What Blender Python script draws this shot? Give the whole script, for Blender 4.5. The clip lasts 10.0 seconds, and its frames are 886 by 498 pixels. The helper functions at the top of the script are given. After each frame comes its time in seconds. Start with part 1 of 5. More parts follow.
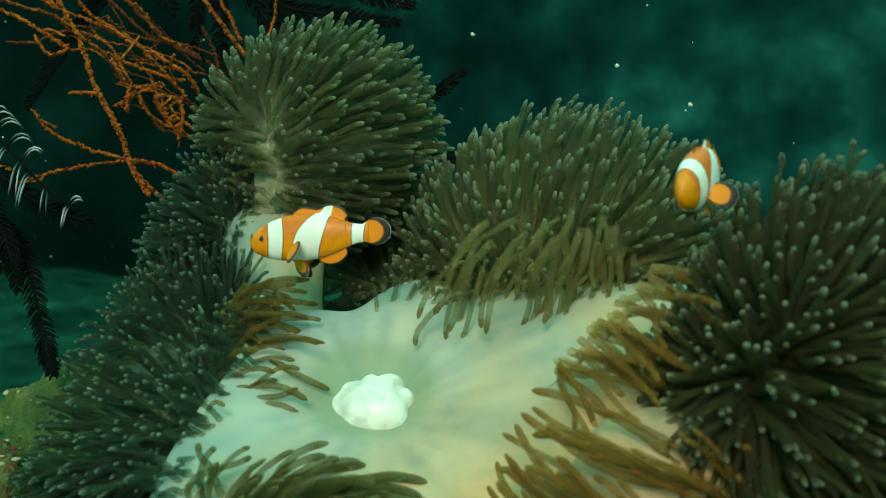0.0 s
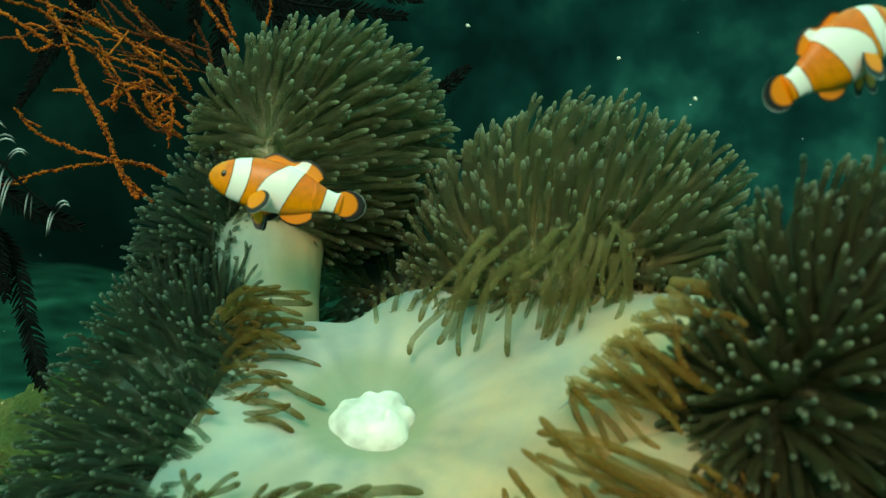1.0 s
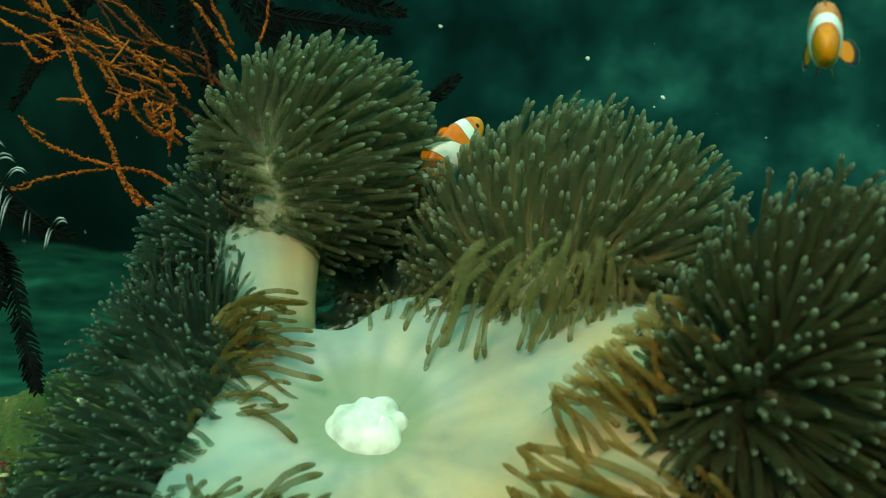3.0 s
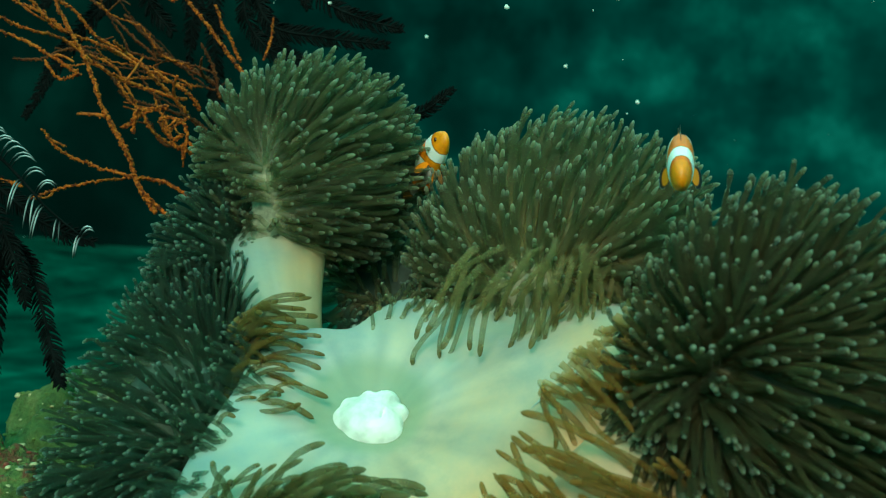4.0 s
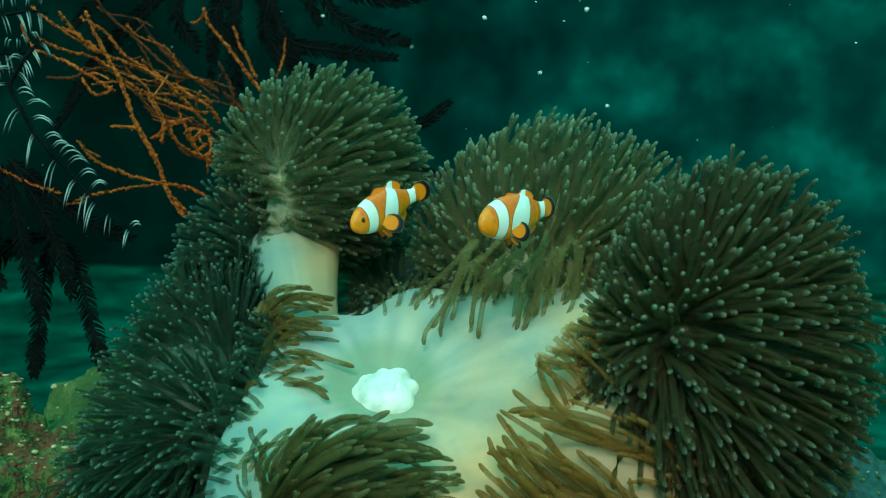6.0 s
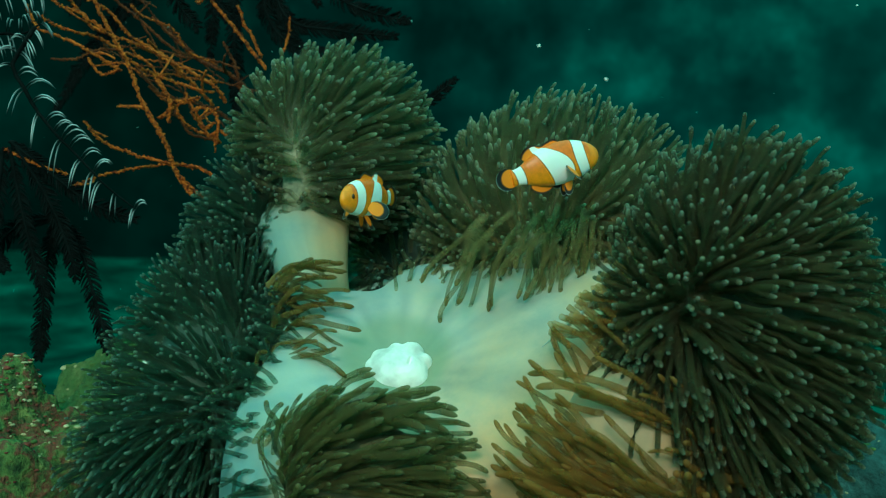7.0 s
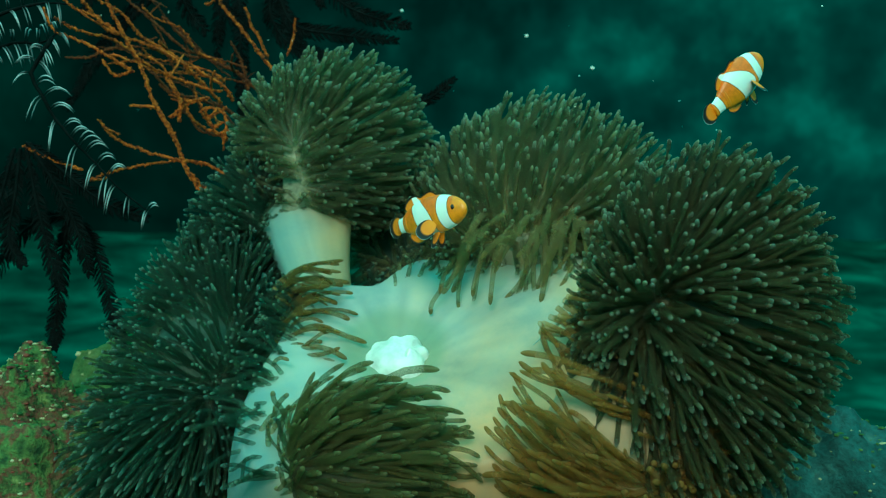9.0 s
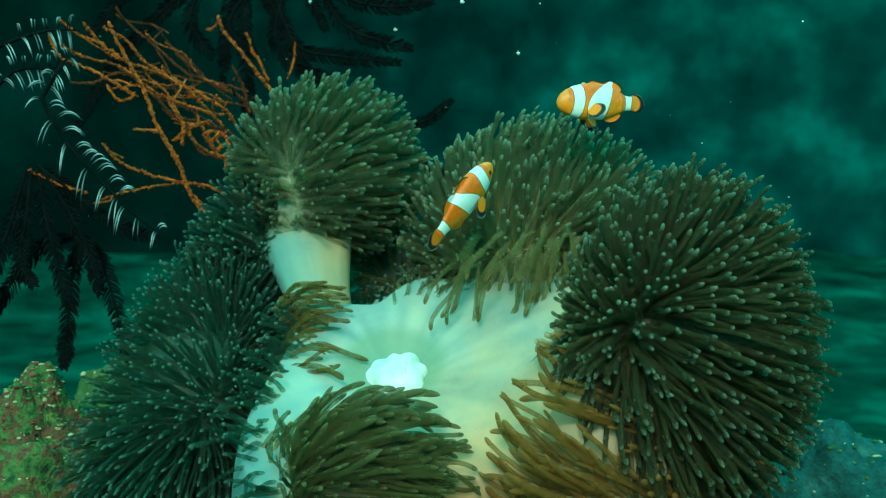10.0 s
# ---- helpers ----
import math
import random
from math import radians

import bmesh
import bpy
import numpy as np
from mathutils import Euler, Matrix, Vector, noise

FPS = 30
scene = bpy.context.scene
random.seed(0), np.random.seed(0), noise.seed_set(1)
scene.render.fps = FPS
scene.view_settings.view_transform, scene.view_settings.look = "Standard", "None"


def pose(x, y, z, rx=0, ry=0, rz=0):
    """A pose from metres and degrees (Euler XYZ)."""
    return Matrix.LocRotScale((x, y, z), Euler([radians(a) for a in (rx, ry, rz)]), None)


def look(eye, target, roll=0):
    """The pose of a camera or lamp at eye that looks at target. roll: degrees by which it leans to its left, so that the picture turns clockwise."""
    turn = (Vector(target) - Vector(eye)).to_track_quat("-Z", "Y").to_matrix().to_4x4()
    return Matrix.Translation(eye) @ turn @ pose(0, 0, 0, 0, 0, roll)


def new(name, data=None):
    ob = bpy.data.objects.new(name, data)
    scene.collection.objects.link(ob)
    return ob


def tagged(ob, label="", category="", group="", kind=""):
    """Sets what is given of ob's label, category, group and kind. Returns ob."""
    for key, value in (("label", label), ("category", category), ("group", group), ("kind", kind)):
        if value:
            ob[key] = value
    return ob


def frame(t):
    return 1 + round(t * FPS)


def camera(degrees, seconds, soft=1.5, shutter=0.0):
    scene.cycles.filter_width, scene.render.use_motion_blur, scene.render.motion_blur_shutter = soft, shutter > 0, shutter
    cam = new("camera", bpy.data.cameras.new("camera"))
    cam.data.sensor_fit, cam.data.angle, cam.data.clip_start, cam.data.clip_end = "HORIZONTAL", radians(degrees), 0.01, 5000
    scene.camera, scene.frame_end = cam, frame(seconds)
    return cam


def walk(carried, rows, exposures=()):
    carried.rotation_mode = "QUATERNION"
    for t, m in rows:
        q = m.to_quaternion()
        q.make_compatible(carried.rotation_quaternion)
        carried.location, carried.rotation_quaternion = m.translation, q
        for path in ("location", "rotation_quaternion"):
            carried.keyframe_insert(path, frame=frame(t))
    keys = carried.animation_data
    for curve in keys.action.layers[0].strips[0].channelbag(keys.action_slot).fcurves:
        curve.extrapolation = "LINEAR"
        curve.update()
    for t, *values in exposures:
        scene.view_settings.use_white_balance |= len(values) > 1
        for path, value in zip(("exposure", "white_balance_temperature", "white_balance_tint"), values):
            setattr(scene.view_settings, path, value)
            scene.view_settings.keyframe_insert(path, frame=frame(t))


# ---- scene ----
# ---------------- camera and its walk ----------------
# Everything is laid out in the slope frame: x along the reef, y into it, z up it; origin at the first eye.
cam = camera(46.0, 10.0, 1.15)
cam.data.dof.use_dof, cam.data.dof.focus_distance, cam.data.dof.aperture_fstop = True, 0.56, 13.0
METRES, EYE, TILT = 0.25, 0.34, -6.0
SLOPE = pose(0, 0, EYE, TILT)
ROWS = [
    (0.0, 0.0, 0.0, 0.0, -0.01, 1.29, -0.29),
    (0.5, 0.003, 0.0548, 0.0054, 0.25, 0.93, -0.02),
    (1.0, 0.0016, 0.1167, 0.0261, 0.23, 1.01, -0.3),
    (1.5, 0.0112, 0.1389, 0.0425, 0.13, 0.76, -0.4),
    (2.0, 0.0126, 0.1198, 0.0523, 0.04, 0.52, -0.54),
    (2.5, 0.0027, 0.0867, 0.0661, -0.22, 0.25, -0.57),
    (4.0, -0.0249, -0.1465, 0.115, -1.09, -0.6, -0.47),
    (4.5, -0.0407, -0.2424, 0.1167, -1.51, -0.46, -0.14),
    (5.0, -0.0512, -0.3319, 0.1138, -1.63, -0.22, -0.12),
    (5.5, -0.0566, -0.3982, 0.0891, -1.8, 0.48, 0.03),
    (7.0, -0.1101, -0.4006, 0.0278, -2.19, -0.21, 0.89),
    (7.5, -0.1112, -0.4034, 0.0304, -2.33, -0.61, 1.3),
    (8.0, -0.1168, -0.4388, 0.0446, -2.31, -0.83, 0.98),
    (8.5, -0.1178, -0.4856, 0.0628, -2.37, -1.11, 0.13),
    (9.0, -0.102, -0.533, 0.0824, -2.07, -1.56, 0.5),
    (9.5, -0.0964, -0.5732, 0.0923, -2.06, -0.81, 0.51),
    (10.0, -0.0949, -0.5853, 0.0854, -1.99, -0.56, 0.94),
]
walk(cam, [(t, SLOPE @ pose(METRES * x, METRES * y, METRES * z, 90 + pitch, roll, yaw)) for t, x, y, z, yaw, pitch, roll in ROWS],
     exposures=[(0.0, -0.04, 6800, 10), (0.5, -0.09, 7000, 11), (1.0, 0.01, 7250, 13), (2.7, 0.01, 7250, 13), (4.0, 0.13, 6050, 0), (5.0, 0.01, 5650, -6), (5.5, 0.11, 5450, -8), (7.5, -0.19, 5460, -6), (8.0, -0.13, 5410, -7), (8.5, 0.01, 5360, -10), (9.0, 0.01, 5210, -15), (9.5, 0.19, 5140, -17), (10.0, 0.31, 5060, -20)])

# ---------------- water light, sun ----------------
world = bpy.data.worlds.new("water")
scene.world = world
world.use_nodes = True
wn = world.node_tree.nodes
wl = world.node_tree.links
w_geo = wn.new("ShaderNodeTexCoord")
w_sep = wn.new("ShaderNodeSeparateXYZ")
w_ramp = wn.new("ShaderNodeValToRGB")
w_ramp.color_ramp.elements.new(0.5)
for stop, (place, colour) in zip(w_ramp.color_ramp.elements, ((0.0, (0.004, 0.035, 0.028)), (0.5, (0.020, 0.150, 0.115)), (1.0, (0.13, 0.55, 0.42)))):
    stop.position, stop.color = place, (*colour, 1)
w_map = wn.new("ShaderNodeMath")
w_map.operation = "MULTIPLY_ADD"
w_map.inputs[1].default_value, w_map.inputs[2].default_value = 0.5, 0.5
wl.new(w_geo.outputs["Generated"], w_sep.inputs[0])
wl.new(w_sep.outputs["Z"], w_map.inputs[0])
wl.new(w_map.outputs[0], w_ramp.inputs[0])
wl.new(w_ramp.outputs[0], wn["Background"].inputs["Color"])
wn["Background"].inputs["Strength"].default_value = 2.6

sun = new("sun", bpy.data.lights.new("sun", "SUN"))
sun.data.energy, sun.data.angle, sun.data.color = 1.98, radians(20), (1.0, 0.86, 0.60)
sun.matrix_world = look((-0.20, -0.85, 0.88), (0, 0.35, 0))

# ---------------- materials ----------------


def material(name, rough=0.6, spec=0.3):
    m = bpy.data.materials.new(name)
    m.use_nodes = True
    b = m.node_tree.nodes["Principled BSDF"]
    b.inputs["Roughness"].default_value = rough
    b.inputs["Specular IOR Level"].default_value = spec
    return m, m.node_tree.nodes, m.node_tree.links, b


def ramp(nodes, stops):
    r = nodes.new("ShaderNodeValToRGB")
    while len(r.color_ramp.elements) < len(stops):
        r.color_ramp.elements.new(0.5)
    for e, (p, c) in zip(r.color_ramp.elements, stops):
        e.position, e.color = p, (*c, 1)
    return r


def noise_of(nodes, links, scale, detail=4, coords="Object", rough=0.6):
    tc = nodes.new("ShaderNodeTexCoord")
    n = nodes.new("ShaderNodeTexNoise")
    n.inputs["Scale"].default_value, n.inputs["Detail"].default_value, n.inputs["Roughness"].default_value = scale, detail, rough
    links.new(tc.outputs[coords], n.inputs["Vector"])
    return n


def mixed(nodes, links, fac, a, b, blend="MIX"):
    m = nodes.new("ShaderNodeMix")
    m.data_type, m.blend_type = "RGBA", blend
    for sock, v in ((m.inputs[0], fac), (m.inputs[6], a), (m.inputs[7], b)):
        if hasattr(v, "is_output"):
            links.new(v, sock)
        else:
            sock.default_value = v if isinstance(v, float) else (*v, 1)
    return m.outputs[2]


def bump(nodes, links, bsdf, height, strength, dist):
    b = nodes.new("ShaderNodeBump")
    b.inputs["Strength"].default_value, b.inputs["Distance"].default_value = strength, dist
    links.new(height, b.inputs["Height"])
    links.new(b.outputs[0], bsdf.inputs["Normal"])


def attribute(nodes, name):
    a = nodes.new("ShaderNodeAttribute")
    a.attribute_name = name
    return a.outputs["Fac"]


def mottled(name, colours, scale, rough=0.7, bump_strength=0.5, bump_dist=0.002, fine=6.0, spec=0.3):
    """A surface whose colour wanders between the given stops at two scales."""
    m, n, l, b = material(name, rough, spec)
    big = noise_of(n, l, scale, 5)
    small = noise_of(n, l, scale * fine, 4)
    r = ramp(n, colours)
    l.new(big.outputs[0], r.inputs[0])
    g = ramp(n, [(0.3, (0.55, 0.55, 0.55)), (0.7, (1.25, 1.25, 1.25))])
    l.new(small.outputs[0], g.inputs[0])
    l.new(mixed(n, l, 0.8, r.outputs[0], g.outputs[0], "MULTIPLY"), b.inputs["Base Color"])
    bump(n, l, b, small.outputs[0], bump_strength, bump_dist)
    return m


def tentacle_material(name, root, middle, tip, pale_to=0.28, rim=1.0, clear_part=0.50):
    m, n, l, b = material(name, 0.6, 0.12)
    along = attribute(n, "along")
    r = ramp(n, [(0.0, root), (pale_to, middle), (0.88, tuple(1.15 * a for a in middle)), (0.960, tuple(0.85 * a + 0.15 * c for a, c in zip(middle, tip))), (0.990, tuple(0.65 * a + 0.35 * c for a, c in zip(middle, tip)))])
    l.new(along, r.inputs[0])
    isl = n.new("ShaderNodeNewGeometry").outputs["Random Per Island"]
    v = ramp(n, [(0.0, (0.8, 0.82, 0.85)), (1.0, (1.15, 1.12, 1.0))])
    l.new(isl, v.inputs[0])
    fine = noise_of(n, l, 300, 3)
    col = mixed(n, l, 1.0, r.outputs[0], v.outputs[0], "MULTIPLY")
    l.new(col, b.inputs["Base Color"])
    b.inputs["Subsurface Weight"].default_value = 0.3
    b.inputs["Subsurface Radius"].default_value = (0.006, 0.005, 0.003)
    b.inputs["Subsurface Scale"].default_value = 1.0
    shine = ramp(n, [(0.0, (0.12,) * 3), (0.84, (0.22,) * 3), (0.93, (rim,) * 3)])
    l.new(along, shine.inputs[0])
    l.new(shine.outputs[0], b.inputs["Sheen Weight"])
    b.inputs["Sheen Roughness"].default_value = 0.20
    b.inputs["Sheen Tint"].default_value = (0.85, 1.0, 0.95, 1)
    through_light = n.new("ShaderNodeBsdfTranslucent")
    l.new(mixed(n, l, 1.0, col, (1.5, 1.5, 1.3), "MULTIPLY"), through_light.inputs["Color"])
    both = n.new("ShaderNodeMixShader")
    both.inputs[0].default_value = 0.5
    l.new(b.outputs[0], both.inputs[1])
    l.new(through_light.outputs[0], both.inputs[2])
    hold = n.new("ShaderNodeMapRange")
    hold.inputs["From Min"].default_value, hold.inputs["From Max"].default_value = 0.86, 0.96
    hold.inputs["To Min"].default_value, hold.inputs["To Max"].default_value = clear_part, 0.25
    l.new(along, hold.inputs["Value"])
    clear = n.new("ShaderNodeBsdfTransparent")
    clear.inputs["Color"].default_value = (0.92, 0.95, 0.88, 1)
    glassy = n.new("ShaderNodeMixShader")
    l.new(hold.outputs[0], glassy.inputs[0])
    l.new(both.outputs[0], glassy.inputs[1])
    l.new(clear.outputs[0], glassy.inputs[2])
    l.new(glassy.outputs[0], n["Material Output"].inputs["Surface"])
    bump(n, l, b, fine.outputs[0], 0.15, 0.0005)
    return m


# One kind of tentacle; warm light, shade and haze are put into these colours.
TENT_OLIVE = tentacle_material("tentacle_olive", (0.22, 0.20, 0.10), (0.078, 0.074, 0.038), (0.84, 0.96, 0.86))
# Left margin: its shade and teal haze are coloured in.
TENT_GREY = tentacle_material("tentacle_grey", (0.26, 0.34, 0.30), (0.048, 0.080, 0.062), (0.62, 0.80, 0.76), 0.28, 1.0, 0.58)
# Upper lobe and ridge: paler colour stands in for light from above.
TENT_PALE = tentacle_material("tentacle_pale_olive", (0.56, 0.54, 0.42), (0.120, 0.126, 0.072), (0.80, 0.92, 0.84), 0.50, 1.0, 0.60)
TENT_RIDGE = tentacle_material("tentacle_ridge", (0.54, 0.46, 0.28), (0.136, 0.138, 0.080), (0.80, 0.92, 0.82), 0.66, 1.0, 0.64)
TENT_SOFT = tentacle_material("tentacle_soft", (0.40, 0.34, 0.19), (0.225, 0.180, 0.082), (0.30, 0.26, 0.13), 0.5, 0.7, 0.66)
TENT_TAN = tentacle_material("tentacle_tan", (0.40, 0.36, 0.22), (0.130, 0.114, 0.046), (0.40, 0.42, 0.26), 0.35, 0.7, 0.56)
# Flank: the warm light there is put into the brown.
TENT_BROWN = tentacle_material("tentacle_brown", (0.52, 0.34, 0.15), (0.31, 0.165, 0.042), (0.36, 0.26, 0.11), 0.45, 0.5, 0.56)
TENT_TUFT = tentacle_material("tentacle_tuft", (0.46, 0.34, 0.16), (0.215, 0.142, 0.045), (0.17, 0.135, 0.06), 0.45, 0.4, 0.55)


def flesh_material():
    m, n, l, b = material("disc_flesh", 0.5, 0.4)
    ring = attribute(n, "ring")
    streak = attribute(n, "streak")
    big = noise_of(n, l, 32, 6, rough=0.65)
    warm = attribute(n, "warm")
    base = ramp(n, [(0.32, (0.33, 0.40, 0.40)), (0.5, (0.43, 0.46, 0.42)), (0.68, (0.51, 0.49, 0.40))])
    l.new(big.outputs[0], base.inputs[0])
    st = ramp(n, [(0.1, (0.84, 0.87, 0.88)), (0.9, (1.16, 1.14, 1.10))])
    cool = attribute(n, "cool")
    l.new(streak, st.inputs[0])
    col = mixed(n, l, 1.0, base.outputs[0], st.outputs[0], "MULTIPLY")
    # Warm light and cool haze are tinted into the flesh colour.
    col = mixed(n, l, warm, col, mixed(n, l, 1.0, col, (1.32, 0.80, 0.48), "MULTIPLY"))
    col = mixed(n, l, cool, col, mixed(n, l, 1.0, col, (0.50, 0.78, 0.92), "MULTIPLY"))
    col = mixed(n, l, ring, col, (0.22, 0.30, 0.18))
    l.new(col, b.inputs["Base Color"])
    b.inputs["Subsurface Weight"].default_value = 0.3
    b.inputs["Subsurface Radius"].default_value = (0.006, 0.006, 0.004)
    b.inputs["Subsurface Scale"].default_value = 1.0
    fine = noise_of(n, l, 160, 4)
    bump(n, l, b, fine.outputs[0], 0.25, 0.0008)
    return m


FLESH = flesh_material()
PALE_FLESH = mottled("pale_flesh", [(0.3, (0.20, 0.22, 0.15)), (0.7, (0.42, 0.42, 0.30))], 60, 0.6, 0.3, 0.001)
# Lobe flesh: disc flesh darkened in colour for shade between tentacles, teal-grey on the left.
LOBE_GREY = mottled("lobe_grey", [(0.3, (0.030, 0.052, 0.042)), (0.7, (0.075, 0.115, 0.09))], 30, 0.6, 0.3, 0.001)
LOBE_SHADED = mottled("lobe_shaded", [(0.3, (0.035, 0.034, 0.016)), (0.7, (0.08, 0.072, 0.035))], 30, 0.6, 0.3, 0.001)
MOUTH = mottled("mouth_white", [(0.3, (0.94, 0.97, 0.95)), (0.7, (0.97, 0.98, 0.96))], 40, 0.4, 0.02, 0.0004, 1.5)
FAN = mottled("fan_orange", [(0.36, (0.07, 0.011, 0.001)), (0.48, (0.42, 0.088, 0.004)), (0.70, (0.80, 0.21, 0.014))], 330, 0.8, 0.8, 0.001, 5)
FAN_RED = mottled("fan_rust", [(0.3, (0.06, 0.011, 0.001)), (0.7, (0.20, 0.048, 0.005))], 160, 0.8, 0.8, 0.001, 5)
BLACK = mottled("crinoid_black", [(0.3, (0.002, 0.004, 0.004)), (0.7, (0.008, 0.012, 0.012))], 80, 0.9, 0.3, 0.0005, spec=0.05)


def pale_pinnule():
    m, n, l, b = material("crinoid_pale", 0.5, 0.2)
    r = ramp(n, [(0.18, (0.010, 0.016, 0.016)), (0.36, (0.20, 0.25, 0.27)), (0.60, (0.52, 0.57, 0.62)), (0.80, (0.42, 0.47, 0.50)), (0.95, (0.05, 0.07, 0.07))])
    l.new(attribute(n, "along"), r.inputs[0])
    isl = n.new("ShaderNodeNewGeometry").outputs["Random Per Island"]
    v = ramp(n, [(0.05, (0.25, 0.28, 0.28)), (0.5, (1.0, 1.0, 1.0))])
    l.new(isl, v.inputs[0])
    l.new(mixed(n, l, 1.0, r.outputs[0], v.outputs[0], "MULTIPLY"), b.inputs["Base Color"])
    return m


PALE = pale_pinnule()
ROCK = mottled("reef_rock", [(0.34, (0.030, 0.060, 0.022)), (0.45, (0.12, 0.19, 0.05)), (0.53, (0.16, 0.055, 0.035)), (0.60, (0.06, 0.10, 0.03)), (0.70, (0.26, 0.30, 0.09))], 60, 0.9, 1.0, 0.004, 5)
# Silt floor; the water's teal haze is put into its colour.
SILT = mottled("reef_silt", [(0.3, (0.003, 0.022, 0.017)), (0.55, (0.006, 0.055, 0.040)), (0.75, (0.014, 0.11, 0.080))], 2.6, 1.0, 0.0, 0.001, 2, 0.0)
MOSS = mottled("mossy_rock", [(0.3, (0.02, 0.06, 0.02)), (0.55, (0.07, 0.13, 0.035)), (0.75, (0.16, 0.20, 0.07))], 40, 0.95, 1.0, 0.004, 6)
RUBBLE = mottled("rubble_rock", [(0.3, (0.012, 0.04, 0.04)), (0.6, (0.04, 0.11, 0.11)), (0.75, (0.10, 0.19, 0.17))], 40, 0.95, 1.0, 0.004, 5)
CRUST_RED = mottled("crust_red", [(0.35, (0.09, 0.020, 0.016)), (0.65, (0.30, 0.075, 0.05))], 120, 0.9, 0.6, 0.001)
CRUST_GREEN = mottled("crust_green", [(0.35, (0.03, 0.08, 0.02)), (0.65, (0.13, 0.20, 0.05))], 120, 0.9, 0.6, 0.001)
CRUST_PALE = mottled("crust_pale", [(0.35, (0.30, 0.28, 0.12)), (0.65, (0.62, 0.56, 0.34))], 160, 0.8, 0.4, 0.001)
SHELL = mottled("shell_white", [(0.3, (0.75, 0.78, 0.72)), (0.7, (0.85, 0.88, 0.82))], 200, 0.4, 0.1, 0.0002)


def water_glow():
    m, n, l, b = material("distant_glow", 1.0, 0.0)
    # Light scattered by the water is added as the sheet's own teal glow.
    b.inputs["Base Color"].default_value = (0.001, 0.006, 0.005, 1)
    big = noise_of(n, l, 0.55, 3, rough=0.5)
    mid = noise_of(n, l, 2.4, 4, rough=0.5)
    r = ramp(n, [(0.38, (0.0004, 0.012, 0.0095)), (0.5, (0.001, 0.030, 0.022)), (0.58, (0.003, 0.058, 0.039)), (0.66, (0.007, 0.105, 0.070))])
    s = n.new("ShaderNodeMath")
    s.operation = "MULTIPLY_ADD"
    s.inputs[1].default_value = 0.6
    l.new(mid.outputs[0], s.inputs[0])
    h = n.new("ShaderNodeMath")
    h.operation = "MULTIPLY"
    h.inputs[1].default_value = 0.4
    l.new(big.outputs[0], h.inputs[0])
    l.new(h.outputs[0], s.inputs[2])
    l.new(s.outputs[0], r.inputs[0])
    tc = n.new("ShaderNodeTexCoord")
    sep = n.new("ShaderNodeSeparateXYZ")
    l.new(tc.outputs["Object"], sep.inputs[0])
    # The added glow dims towards -x.
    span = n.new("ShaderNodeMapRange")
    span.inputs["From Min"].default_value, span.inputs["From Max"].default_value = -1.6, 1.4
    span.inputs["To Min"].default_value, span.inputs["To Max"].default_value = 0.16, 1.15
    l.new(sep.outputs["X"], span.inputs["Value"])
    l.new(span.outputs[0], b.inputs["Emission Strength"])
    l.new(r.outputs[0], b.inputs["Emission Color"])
    return m


DISTANCE = water_glow()

# ---------------- helpers ----------------


def arr(v):
    return np.array(v, dtype=float)


def unit(v):
    v = np.asarray(v, dtype=float)
    return v / np.maximum(np.linalg.norm(v, axis=-1, keepdims=True), 1e-9)


def mesh_of(name, verts, faces, mat, attrs=(), smooth=True):
    me = bpy.data.meshes.new(name)
    me.from_pydata([tuple(v) for v in verts], [], [tuple(f) for f in faces])
    for key, vals in attrs:
        a = me.attributes.new(key, "FLOAT", "POINT")
        a.data.foreach_set("value", np.asarray(vals, dtype=np.float32))
    me.materials.append(mat)
    if smooth:
        me.polygons.foreach_set("use_smooth", [True] * len(me.polygons))
    me.update()
    return me


def empty_thing(name, m, label, category, group="", kind=""):
    ob = new(name)
    ob.matrix_basis = m
    return tagged(ob, label, category, group, kind)


def part(name, me, parent, m=None, label=""):
    ob = new(name, me)
    ob.parent = parent
    if m is not None:
        ob.matrix_basis = m
    if label:
        ob["label"] = label
    return ob


def grid_faces(rows, cols, closed=True, base=0):
    f = []
    for i in range(rows - 1):
        for j in range(cols if closed else cols - 1):
            k = (j + 1) % cols
            f.append((base + i * cols + j, base + i * cols + k, base + (i + 1) * cols + k, base + (i + 1) * cols + j))
    return f


def smooth_line(pts, n):
    """n points evenly along a Catmull-Rom curve through pts."""
    p = arr(pts)
    p = np.vstack([2 * p[0] - p[1], p, 2 * p[-1] - p[-2]])
    out = []
    for u in np.linspace(0, len(p) - 3 - 1e-6, n):
        i = int(u)
        t = u - i
        a, b, c, d = p[i:i + 4]
        out.append(0.5 * (2 * b + (c - a) * t + (2 * a - 5 * b + 4 * c - d) * t * t + (3 * b - a - 3 * c + d) * t ** 3))
    return arr(out)


def frames_along(p):
    t = unit(np.gradient(p, axis=0))
    up = arr((0, 0, 1)) if abs(t[0][2]) < 0.8 else arr((1, 0, 0))
    side = []
    s = np.cross(t[0], up)
    for k in t:
        s = unit(s - k * np.dot(s, k))
        side.append(s)
    side = arr(side)
    return t, side, np.cross(t, side)


